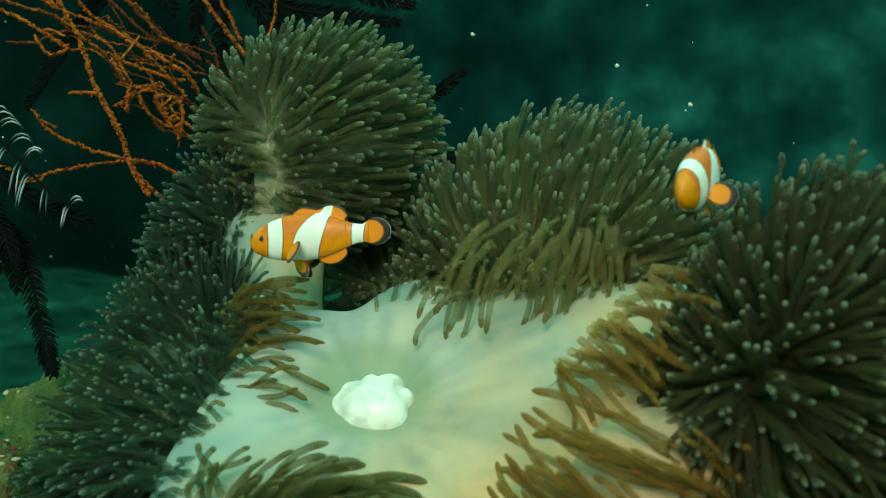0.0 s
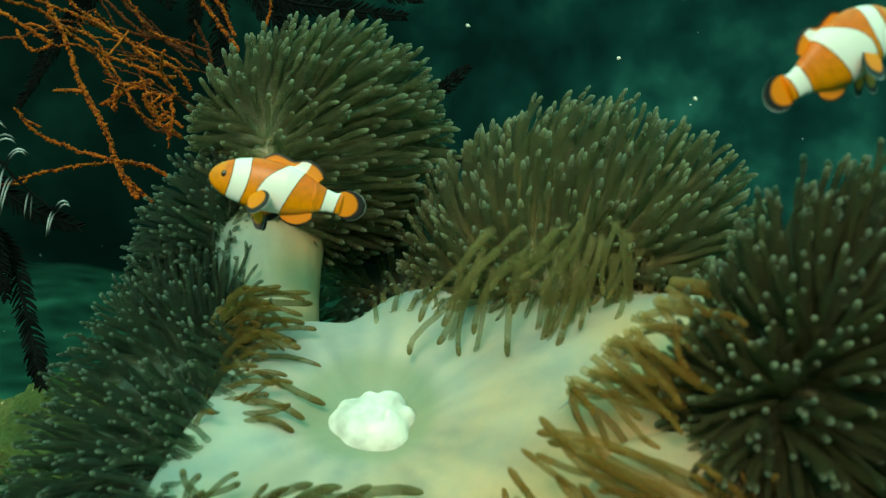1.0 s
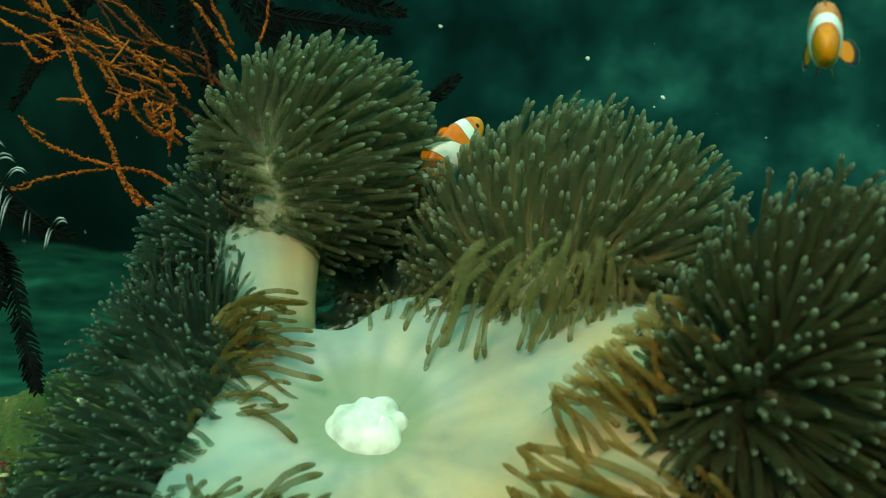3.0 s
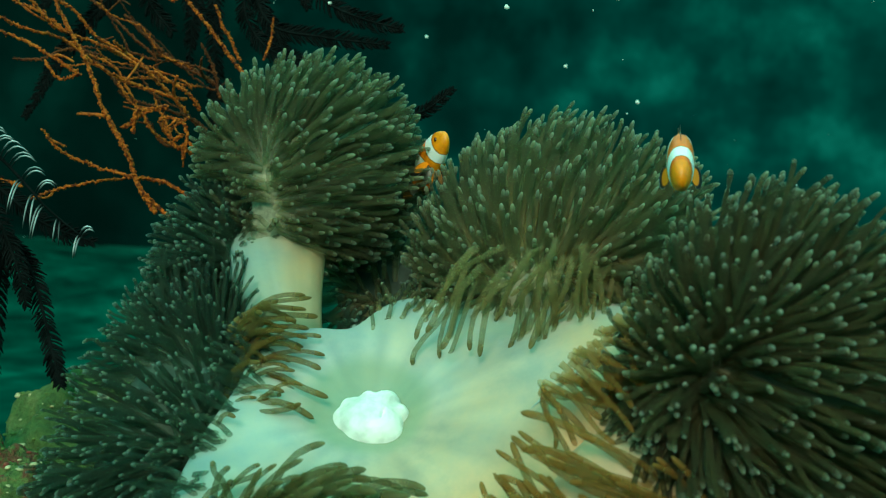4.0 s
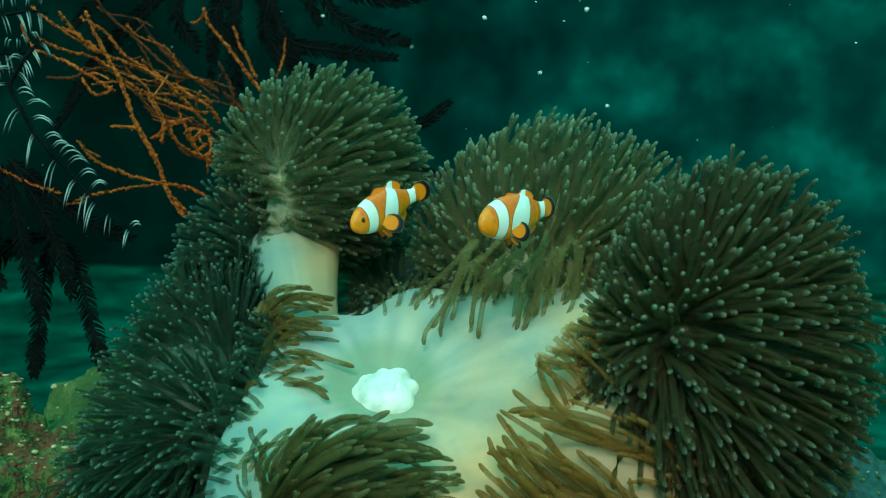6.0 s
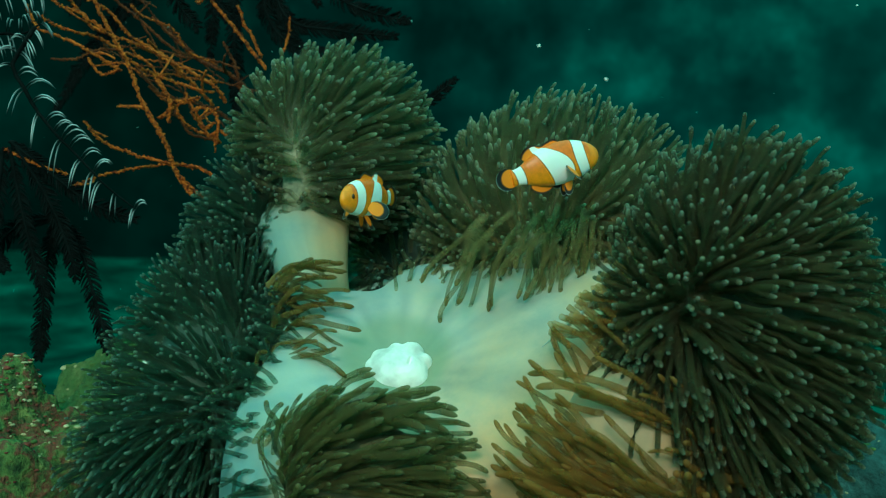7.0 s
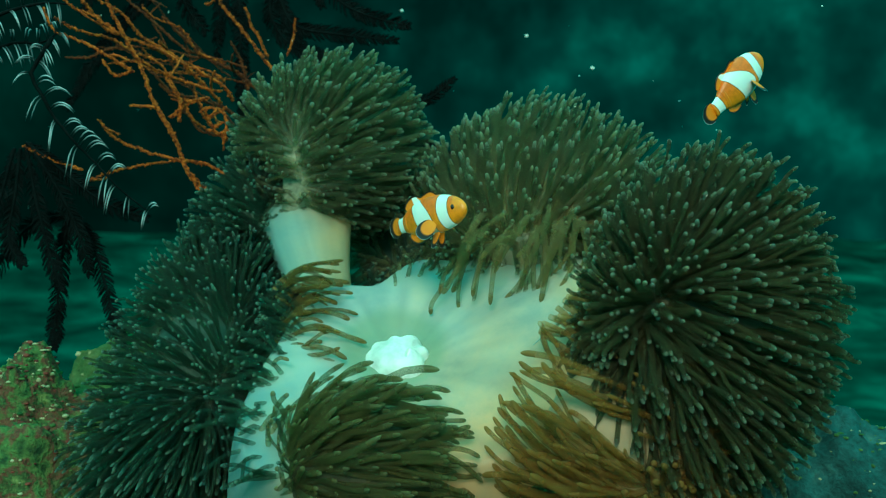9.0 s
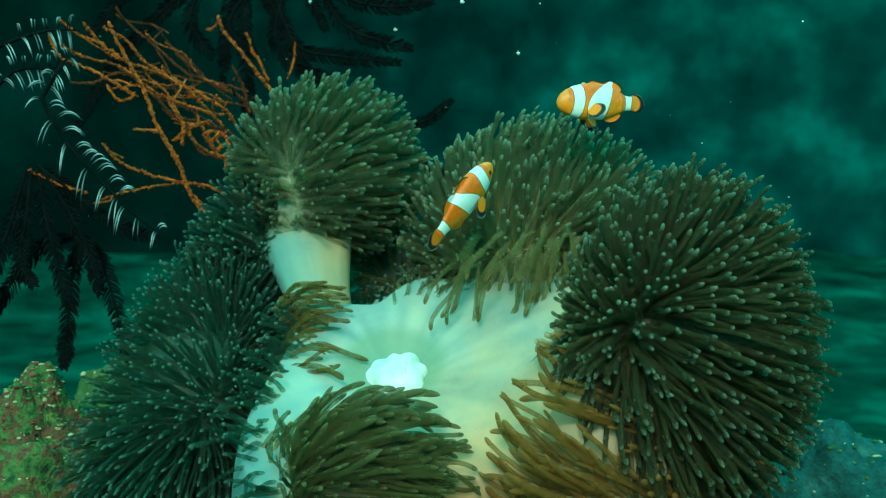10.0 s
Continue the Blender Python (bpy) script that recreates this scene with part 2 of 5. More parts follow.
def tube(p, radii, sides=7, knob=0.0, rng=None, caps=True):
    """Verts and faces of a tube along p; knob: how far single points stand out, in radii."""
    t, a, b = frames_along(p)
    ang = np.linspace(0, 2 * np.pi, sides, endpoint=False)
    r = np.asarray(radii)[:, None] * np.ones((len(p), sides))
    if knob:
        r = r * (1 + knob * (rng.random((len(p), sides)) ** 2))
    v = p[:, None, :] + r[..., None] * (np.cos(ang)[None, :, None] * a[:, None, :] + np.sin(ang)[None, :, None] * b[:, None, :])
    verts = v.reshape(-1, 3).tolist()
    faces = grid_faces(len(p), sides)
    if caps:
        verts += [tuple(p[0] - t[0] * radii[0] * 0.5), tuple(p[-1] + t[-1] * radii[-1] * 0.6)]
        o, e = len(verts) - 2, len(verts) - 1
        last = (len(p) - 1) * sides
        for j in range(sides):
            faces.append((o, (j + 1) % sides, j))
            faces.append((e, last + j, last + (j + 1) % sides))
    return verts, faces


def joined(pieces):
    verts, faces = [], []
    for v, f in pieces:
        o = len(verts)
        verts += list(v)
        faces += [tuple(i + o for i in q) for q in f]
    return verts, faces


def lumpy_ball(centre, radii, rows=24, cols=36, lump=0.08, size=40.0, turn=None, seed=0.0):
    """An ellipsoid with an uneven surface."""
    verts = []
    for i in range(rows + 1):
        th = np.pi * i / rows
        for j in range(cols):
            ph = 2 * np.pi * j / cols
            d = Vector((math.sin(th) * math.cos(ph), math.sin(th) * math.sin(ph), math.cos(th)))
            q = Vector((d.x * radii[0], d.y * radii[1], d.z * radii[2]))
            q *= 1 + lump * noise.noise(q * size + Vector((seed, seed, 0)))
            if turn is not None:
                q = turn @ q
            verts.append(tuple(q + Vector(centre)))
    return verts, grid_faces(rows + 1, cols)


# ---------------- ground and distance ----------------


def build_ground():
    """One sheet: the reef top round the anemone, falling off behind it and running on to the horizon."""
    axis = np.sign(np.linspace(-1, 1, 141)) * (np.abs(np.linspace(-1, 1, 141)) ** 3.2) * 60
    verts = []
    for y in axis:
        for x in axis:
            r = math.hypot(x, y)
            z = -0.45 * (1 - math.exp(-(max(0, r - 0.35) / 1.2) ** 2))
            z += 0.07 * min(1, r) * noise.fractal(Vector((x * 2.2, y * 2.2, 3.1)), 0.8, 2.0, 6) + 0.12 * min(1, r / 5) * noise.noise(Vector((x * 0.5, y * 0.5, 9.0)))
            verts.append((x, y + 0.45, z + 0.02))
    ob = new("ground", mesh_of("ground", verts, grid_faces(141, 141, closed=False), SILT))
    tagged(ob, "dark green silty reef floor falling away behind", "ground", kind="structure")


def build_backdrop():
    """The far reef face behind the place: a bowed sheet, seven metres off, glowing by itself."""
    verts = []
    n, rows = 70, 24
    for i in range(rows + 1):
        for j in range(n):
            a = math.radians(25 + 130 * j / (n - 1))
            rad = 7.0 + 0.4 * noise.noise(Vector((math.cos(a) * 3, math.sin(a) * 3, i * 0.2)))
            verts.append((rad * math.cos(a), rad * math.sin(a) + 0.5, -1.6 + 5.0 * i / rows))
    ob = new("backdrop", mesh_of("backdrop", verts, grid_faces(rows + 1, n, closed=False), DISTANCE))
    tagged(ob, "self-glowing sheet painted as blurred teal reef in murky water", "backdrop", kind="structure")


build_ground()
build_backdrop()

# ---------------- the anemone ----------------
RNG = np.random.default_rng(7)
ANEMONE = empty_thing("sea_anemone", SLOPE, "large olive sea anemone with folded pale disc and light-tipped tentacles", "sea anemone")

C0 = arr((-0.031, 0.470, -0.060))
DU, DV, DN = arr((1, 0, 0)), arr((0, 0.79, 0.613)), arr((0, -0.613, 0.79))


def disc_height(u, v):
    """Height of the bare disc over its plane: a shallow bowl, raised at the right fold and at the left margin."""
    r = math.hypot(u, v)
    w = 0.010 * (1 - math.exp(-(r / 0.03) ** 2)) - 0.004 * math.exp(-(r / 0.022) ** 2)
    w += 0.062 * (1 - math.exp(-(max(0.0, u - 0.005) / 0.098) ** 2)) * math.exp(-((v + 0.012) / 0.078) ** 2)
    w += 0.0035 * noise.noise(Vector((u * 28, v * 28, 2.0)))
    return w


def disc_point(u, v):
    return C0 + u * DU + v * DV + disc_height(u, v) * DN


def disc_edge(a):
    """Reach of the bare disc at a bearing."""
    edge = 0.108 + 0.012 * math.sin(2 * a + 0.6) + 0.006 * math.sin(5 * a) + 0.012 * max(0, math.cos(a - 0.1)) - 0.016 * max(0, -math.cos(a + 0.2))
    edge -= 0.030 * math.exp(-((a - 1.75) / 0.33) ** 2)
    edge -= 0.020 * math.exp(-((a - 1.12) / 0.42) ** 2)
    edge += 0.022 * math.exp(-((a if a < math.pi else a - 2 * math.pi) + 0.15) ** 2 / 0.5)
    edge += 0.012 * math.exp(-((a - 3.95) / 0.28) ** 2) - 0.024 * math.exp(-((a - 2.95) / 0.42) ** 2)
    return edge


def build_disc():
    verts, ring, streak, warm, cool = [], [], [], [], []
    rows, cols = 60, 150
    for i in range(rows + 1):
        f = i / rows
        for j in range(cols):
            a = 2 * math.pi * j / cols
            edge = disc_edge(a)
            r = 0.006 + (edge - 0.006) * f
            u, v = r * math.cos(a), r * math.sin(a)
            p = disc_point(u, v)
            if f > 0.86:
                p = p - DN * (0.05 - 0.042 * max(0.0, math.cos(a + 0.1)) ** 0.6) * ((f - 0.86) / 0.14) ** 2
            verts.append(tuple(p))
            # Painted by bearing: warm light at front right, bluish haze at left and back.
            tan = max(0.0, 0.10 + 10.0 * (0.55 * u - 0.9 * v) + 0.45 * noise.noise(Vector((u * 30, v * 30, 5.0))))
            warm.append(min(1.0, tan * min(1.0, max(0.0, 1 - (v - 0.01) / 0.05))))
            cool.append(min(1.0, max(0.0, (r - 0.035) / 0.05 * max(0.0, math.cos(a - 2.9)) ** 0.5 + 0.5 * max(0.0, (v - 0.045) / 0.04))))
            far = 0.036 + 0.006 * math.sin(a - 0.4)
            g = min(1.0, max(0.0, (far - r) / 0.012))
            ring.append(0.65 * g * g * (3 - 2 * g))
            streak.append(0.5 + 0.9 * noise.noise(Vector((math.cos(a) * 6, math.sin(a) * 6, r * 25))) * min(1.0, r / 0.05))
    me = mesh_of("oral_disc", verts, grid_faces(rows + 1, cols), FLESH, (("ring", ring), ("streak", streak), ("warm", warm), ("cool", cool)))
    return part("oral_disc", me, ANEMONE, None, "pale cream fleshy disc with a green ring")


def build_column():
    """The bare fold of the disc that rises to the raised lobe."""
    line = smooth_line([(-0.074, 0.492, -0.075), (-0.077, 0.508, -0.045), (-0.080, 0.522, -0.020), (-0.088, 0.540, 0.008), (-0.092, 0.558, 0.030), (-0.088, 0.578, 0.055)], 36)
    width = smooth_line([(0.030, 0, 0), (0.021, 0, 0), (0.0205, 0, 0), (0.027, 0, 0), (0.031, 0, 0), (0.030, 0, 0)], 36)[:, 0]
    t, a, b = frames_along(line)
    cols = 72
    verts, ring, streak, warm, cool = [], [], [], [], []
    for i, p in enumerate(line):
        f = i / 35
        for j in range(cols):
            ang = 2 * math.pi * j / cols
            fold = math.exp(-((ang - 4.75 + 0.5 * (f - 0.5)) / 0.09) ** 2) - 0.7 * math.exp(-((ang - 5.35) / 0.16) ** 2)
            crease = 1 + 0.05 * fold + 0.05 * noise.noise(Vector((math.cos(ang) * 2, math.sin(ang) * 2, f * 3)))
            q = p + width[i] * crease * (math.cos(ang) * arr((1, 0, 0)) + 0.5 * math.sin(ang) * unit(np.cross(t[i], (1, 0, 0))))
            verts.append(tuple(q))
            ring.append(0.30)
            # Light from the right put into the colour: warm right side, bluish left.
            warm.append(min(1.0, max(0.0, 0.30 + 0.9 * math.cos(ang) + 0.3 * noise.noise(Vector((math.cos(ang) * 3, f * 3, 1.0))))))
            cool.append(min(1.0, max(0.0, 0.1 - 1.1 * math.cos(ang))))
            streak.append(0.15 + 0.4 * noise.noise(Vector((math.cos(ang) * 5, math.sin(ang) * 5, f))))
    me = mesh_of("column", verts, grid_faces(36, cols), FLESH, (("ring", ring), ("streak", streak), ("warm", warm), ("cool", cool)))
    return part("column", me, ANEMONE, None, "smooth cream column rising to the upper lobe")


def build_mouth():
    """A puffed cushion with a scalloped rim and a small dark slit."""
    rows, cols = 60, 140
    blobs = ((0.0005, -0.001, 0.0155, 0.0118), (-0.0095, 0.000, 0.0095, 0.0075), (-0.004, -0.007, 0.0090, 0.0060), (0.006, -0.006, 0.0100, 0.0075), (0.0140, 0.003, 0.0048, 0.0080),
             (0.0075, 0.0085, 0.0072, 0.0105), (-0.0015, 0.0105, 0.0046, 0.0085), (-0.0105, 0.0075, 0.0050, 0.0070))
    verts = []
    for i in range(rows + 1):
        r = 0.0215 * (i / rows)
        for j in range(cols):
            a = 2 * math.pi * j / cols
            x, y = r * math.cos(a), r * math.sin(a)
            h = 0.0
            for bx, by, br, bh in blobs:
                d2 = 1 - ((x - bx) ** 2 + (y - by) ** 2) / br ** 2
                if d2 > 0:
                    h += (bh * d2 ** 0.45) ** 4
            h = h ** 0.25
            slit = math.exp(-((x - 0.0055 - 0.3 * (y + 0.006)) / 0.0006) ** 2 - ((y + 0.004) / 0.0022) ** 2)
            verts.append((x, y, h - 0.003 * slit - 0.003 + 0.0003 * noise.noise(Vector((x * 500, y * 500, 0)))))
    m = Matrix((DU, DV, DN)).transposed().to_4x4()
    m.translation = Vector(C0 + 0.0020 * DN)
    return part("mouth", mesh_of("mouth", verts, grid_faces(rows + 1, cols), MOUTH), ANEMONE, m, "puffed white lobed mouth")


DISC = build_disc()
build_column()
MOUTH_OB = build_mouth()

SIDES = 8
ALONG = arr([0.0, 0.16, 0.33, 0.50, 0.66, 0.80, 0.90, 0.952, 0.984, 1.0])
PROFILE = arr([1.22, 1.16, 1.08, 1.02, 0.97, 0.93, 0.94, 0.90, 0.62, 0.20])
RINGS = len(ALONG)


def tentacle_arrays(root, mid, tip, radius, wiggle):
    """Verts of many tentacles at once, each bent from its root by a middle point to its tip: (n,3) each, radius (n)."""
    s = ALONG[None, :, None]
    p = (1 - s) ** 2 * root[:, None, :] + 2 * s * (1 - s) * mid[:, None, :] + s ** 2 * tip[:, None, :]
    p = p + wiggle[:, None, :] * np.sin(s * 5.5) * s * (1.2 - s)
    t = unit(np.gradient(p, axis=1))
    ref = np.where(np.abs(t[..., 2:3]) > 0.9, arr((1, 0, 0)), arr((0, 0, 1)))
    a = unit(np.cross(t, ref))
    b = np.cross(t, a)
    ang = np.linspace(0, 2 * np.pi, SIDES, endpoint=False)
    ringv = np.cos(ang)[None, None, :, None] * a[:, :, None, :] + np.sin(ang)[None, None, :, None] * b[:, :, None, :]
    v = p[:, :, None, :] + (radius[:, None, None, None] * PROFILE[None, :, None, None]) * ringv
    return v.reshape(len(root), -1, 3)


TENT_FACES = grid_faces(RINGS, SIDES) + [tuple((RINGS - 1) * SIDES + j for j in range(SIDES))]
TENT_ALONG = np.repeat(ALONG, SIDES)


def tentacle_stuff(root, mid, tip, radius, mat, parent):
    wiggle = RNG.normal(size=root.shape) * 0.0035
    v = tentacle_arrays(root, mid, tip, radius, wiggle)
    n, k = v.shape[0], v.shape[1]
    f = [tuple(i + o * k for i in q) for o in range(n) for q in TENT_FACES]
    me = mesh_of("tentacles", v.reshape(-1, 3), f, mat, (("along", np.tile(TENT_ALONG, n)),))
    return tagged(part("tentacles", me, parent), kind="stuff")


def tentacle_shapes(mat, count, bend, thick=0.036):
    """A few tentacles along z, unit length, bowed to +x, shared between the single tentacles."""
    out = []
    for k in range(count):
        mid = arr([(bend * (0.4 + 1.1 * RNG.random()), 0.12 * RNG.normal(), 0.5 + 0.12 * RNG.normal())])
        v = tentacle_arrays(arr([(0, 0, 0)]), mid, arr([(0, 0, 1.0)]), arr([thick * (0.85 + 0.3 * RNG.random())]), 0.09 * RNG.normal(size=(1, 3)))
        out.append(mesh_of("tentacle", v[0], TENT_FACES, mat, (("along", TENT_ALONG),)))
    return out


SINGLES = []


def single_tentacles(root, mid, tip, shapes, parent):
    for k in range(len(root)):
        chord = Vector(tip[k] - root[k])
        z = chord.normalized()
        x = Vector(mid[k] - 0.5 * (tip[k] + root[k]))
        x = x - z * z.dot(x)
        x = x.normalized() if x.length > 1e-6 else z.orthogonal().normalized()
        m = Matrix((x, z.cross(x), z)).transposed().to_4x4()
        m.translation = Vector(root[k])
        ob = part("tentacle", shapes[int(RNG.integers(len(shapes)))], parent, m @ Matrix.Scale(chord.length, 4))
        SINGLES.append((ob, m, chord.length))


def grown(root, mid, tip, radius, mat, parent, single=0, shapes=None):
    """Tentacles on a part: the first of them single, the rest joined."""
    rad = radius * (0.85 + 0.3 * RNG.random(len(root)))
    if single:
        single_tentacles(root[:single], mid[:single], tip[:single], shapes, parent)
    if len(root) > single:
        tentacle_stuff(root[single:], mid[single:], tip[single:], rad[single:], mat, parent)


def lobe(centre, radii, turn_deg, n, keep, hub, reach, inner, radius, mat, label, flesh, pull=(0, 0, 0), bow=0.25, ragged=0.10, single=0, shapes=None, pick=None, least=0.15, bare=0.0, seam=0.0, warm=0.0, rise=(0, 0, 0), ball=None):
    """A fleshy fold whose tentacles are combed away from a parting line (hub): tips lie on an ellipsoid, roots on a smaller one inside it."""
    turn = pose(0, 0, 0, *turn_deg)
    tm = arr(turn.to_3x3())
    r = arr(radii)
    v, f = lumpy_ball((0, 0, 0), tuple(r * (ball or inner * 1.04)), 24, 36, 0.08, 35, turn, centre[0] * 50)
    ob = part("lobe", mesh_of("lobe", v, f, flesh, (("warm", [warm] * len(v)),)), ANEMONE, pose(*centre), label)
    i = np.arange(n) + 0.5
    ph, th = np.arccos(1 - 2 * i / n), np.pi * (1 + 5 ** 0.5) * i
    d = unit(np.stack([np.sin(ph) * np.cos(th), np.sin(ph) * np.sin(th), np.cos(ph)], 1) + RNG.normal(size=(n, 3)) * 0.05)
    p, nrm = (d * r) @ tm.T, unit((d / r) @ tm.T)
    line = smooth_line(arr(hub) - arr(centre), 40)
    gap = np.linalg.norm(p[:, None, :] - line[None, :, :], axis=2).min(axis=1)
    ok = arr([keep(a, b) for a, b in zip(p, nrm)]).astype(bool) & (gap > bare * RNG.random(n))
    p, nrm = p[ok], nrm[ok]
    if pick is not None:
        order = np.argsort(arr([pick(a) for a in p]))
        p, nrm = p[order], nrm[order]
    k = len(p)
    gap = np.linalg.norm(p[:, None, :] - line[None, :, :], axis=2)
    near = line[np.argmin(gap, axis=1)]
    off = p - near
    dist = np.maximum(np.linalg.norm(off, axis=1), 1e-6)
    shift = np.minimum(reach * (0.75 + 0.5 * RNG.random(k)), (1 - least) * dist)
    q = p - off / dist[:, None] * shift[:, None] - arr(rise) * np.clip((p[:, 2:3] / r[2] + 0.35) / 0.8, least, 1.0)
    scale = np.linalg.norm((q @ tm) / r, axis=1)
    gap = np.linalg.norm(q[:, None, :] - line[None, :, :], axis=2).min(axis=1)
    depth = inner + seam * np.exp(-(gap / 0.014) ** 2)
    root = q * (depth / np.maximum(scale, 1e-6))[:, None]
    tip = p * (1.0 - ragged * RNG.random(k) ** 1.5)[:, None] + np.clip(RNG.normal(size=(k, 3)) * 0.003, -0.005, 0.005) + arr(pull)
    length = np.linalg.norm(tip - root, axis=1)[:, None]
    mid = 0.5 * (root + tip) + nrm * bow * length + RNG.normal(size=(k, 3)) * 0.05 * length
    grown(root, mid, tip, radius, mat, ob, single, shapes)
    return ob


def fringe(a_line, b_line, n, drop, radius, mat, label, bulge, spread=0.2, single=0, shapes=None, welt=1.0):
    """Tentacles rooted between two lines (upper edge, lower edge) and reaching by drop, bowed along bulge; welt: how much of the band is raised flesh."""
    a, b = smooth_line(a_line, 60), smooth_line(b_line, 60)
    sink = arr((0, 0.007, -0.003)) if welt < 0.4 else arr((0, 0, 0))
    ob = part("fold", strip_mesh(b + (a - b) * welt + sink, b + sink, FLESH, 0.004 * welt ** 0.5), ANEMONE, None, label)
    i, f = RNG.integers(0, 60, n), RNG.random((n, 1))
    root = a[i] * (1 - f) + b[i] * f
    full = np.linalg.norm(arr(drop))
    way = unit(arr(drop) + RNG.normal(size=(n, 3)) * spread * full)
    length = full * (0.6 + 0.7 * RNG.random((n, 1)))
    tip = root + way * length
    mid = 0.5 * (root + tip) + arr(bulge) * length * (0.5 + RNG.random((n, 1)))
    grown(root, mid, tip, radius, mat, ob, single, shapes)
    return ob


def strip_mesh(a, b, mat, thick=0.004):
    """A rounded fleshy welt between two lines."""
    verts, cols = [], 12
    for i, (p, q) in enumerate(zip(a, b)):
        taper = max(0.05, math.sin(math.pi * (i + 0.5) / len(a))) ** 0.6
        c, h = 0.5 * (p + q), 0.5 * (q - p) * taper
        nrm = unit(np.cross(h, arr((1, 0, 0)) + 1e-6)) * thick * taper
        for j in range(cols):
            g = 2 * math.pi * j / cols
            verts.append(tuple(c + 1.1 * h * math.cos(g) + nrm * math.sin(g)))
    n = len(a) * cols
    return mesh_of("fold", verts, grid_faces(len(a), cols) + [tuple(range(cols)), tuple(range(n - cols, n))], mat, (("warm", [0.0] * n), ("cool", [0.25] * n), ("streak", [0.5] * n), ("ring", [0.0] * n)))


SHAPES_TAN = tentacle_shapes(TENT_TAN, 24, 0.26, 0.028)
SHAPES_SOFT = tentacle_shapes(TENT_SOFT, 20, 0.22, 0.029)
SHAPES_BROWN = tentacle_shapes(TENT_BROWN, 24, 0.22, 0.031)
SHAPES_TUFT = tentacle_shapes(TENT_TUFT, 20, 0.30, 0.034)

LOBES = {}
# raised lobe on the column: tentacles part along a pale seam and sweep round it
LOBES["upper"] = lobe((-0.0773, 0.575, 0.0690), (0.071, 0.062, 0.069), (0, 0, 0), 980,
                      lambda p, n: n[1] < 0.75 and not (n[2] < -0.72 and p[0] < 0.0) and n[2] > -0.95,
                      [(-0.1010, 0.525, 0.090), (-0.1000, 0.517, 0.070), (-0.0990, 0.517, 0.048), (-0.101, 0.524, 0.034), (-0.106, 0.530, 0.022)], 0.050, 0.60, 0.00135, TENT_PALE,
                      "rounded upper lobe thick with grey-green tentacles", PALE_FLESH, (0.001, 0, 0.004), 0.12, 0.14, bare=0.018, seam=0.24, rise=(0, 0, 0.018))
SEAM = smooth_line([(-0.0985, 0.545, 0.098), (-0.0975, 0.532, 0.072), (-0.0970, 0.532, 0.048), (-0.100, 0.536, 0.030), (-0.104, 0.540, 0.012)], 40) - arr((-0.0773, 0.571, 0.0690))
part("seam", strip_mesh(SEAM - arr((0.009, 0, 0)), SEAM + arr((0.009, 0, 0)), PALE_FLESH, 0.005), LOBES["upper"], None, "pale fleshy seam between the tentacles")
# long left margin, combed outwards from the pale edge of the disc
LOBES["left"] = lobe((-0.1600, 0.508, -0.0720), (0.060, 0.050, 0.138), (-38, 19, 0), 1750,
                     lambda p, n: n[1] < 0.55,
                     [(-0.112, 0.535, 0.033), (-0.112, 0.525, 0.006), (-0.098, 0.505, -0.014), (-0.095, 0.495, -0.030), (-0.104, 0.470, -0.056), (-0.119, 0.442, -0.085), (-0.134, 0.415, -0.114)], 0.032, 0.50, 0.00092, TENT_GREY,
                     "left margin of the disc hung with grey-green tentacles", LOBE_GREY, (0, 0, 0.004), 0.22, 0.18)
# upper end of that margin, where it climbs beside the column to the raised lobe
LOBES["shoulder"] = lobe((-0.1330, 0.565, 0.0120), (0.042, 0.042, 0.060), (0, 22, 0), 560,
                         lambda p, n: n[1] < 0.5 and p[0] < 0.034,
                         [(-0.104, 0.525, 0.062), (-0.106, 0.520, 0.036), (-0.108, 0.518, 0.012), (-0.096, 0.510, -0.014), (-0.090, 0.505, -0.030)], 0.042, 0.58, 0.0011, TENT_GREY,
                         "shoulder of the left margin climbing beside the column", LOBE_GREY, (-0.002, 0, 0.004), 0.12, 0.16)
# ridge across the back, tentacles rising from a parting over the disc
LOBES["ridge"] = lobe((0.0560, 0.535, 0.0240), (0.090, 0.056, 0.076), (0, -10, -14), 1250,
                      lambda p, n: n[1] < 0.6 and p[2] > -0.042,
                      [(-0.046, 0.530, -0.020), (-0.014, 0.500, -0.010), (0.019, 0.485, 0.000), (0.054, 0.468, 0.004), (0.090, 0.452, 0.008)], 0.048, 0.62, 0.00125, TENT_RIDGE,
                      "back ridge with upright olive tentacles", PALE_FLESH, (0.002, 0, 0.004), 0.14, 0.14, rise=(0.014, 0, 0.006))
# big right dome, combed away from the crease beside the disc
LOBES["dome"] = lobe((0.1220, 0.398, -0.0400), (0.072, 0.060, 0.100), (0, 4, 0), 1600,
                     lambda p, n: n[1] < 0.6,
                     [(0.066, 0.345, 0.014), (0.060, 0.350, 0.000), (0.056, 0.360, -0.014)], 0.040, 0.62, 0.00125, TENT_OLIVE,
                     "domed right lobe bristling with olive tentacles", LOBE_SHADED, (0.001, -0.002, 0), 0.26, 0.12)
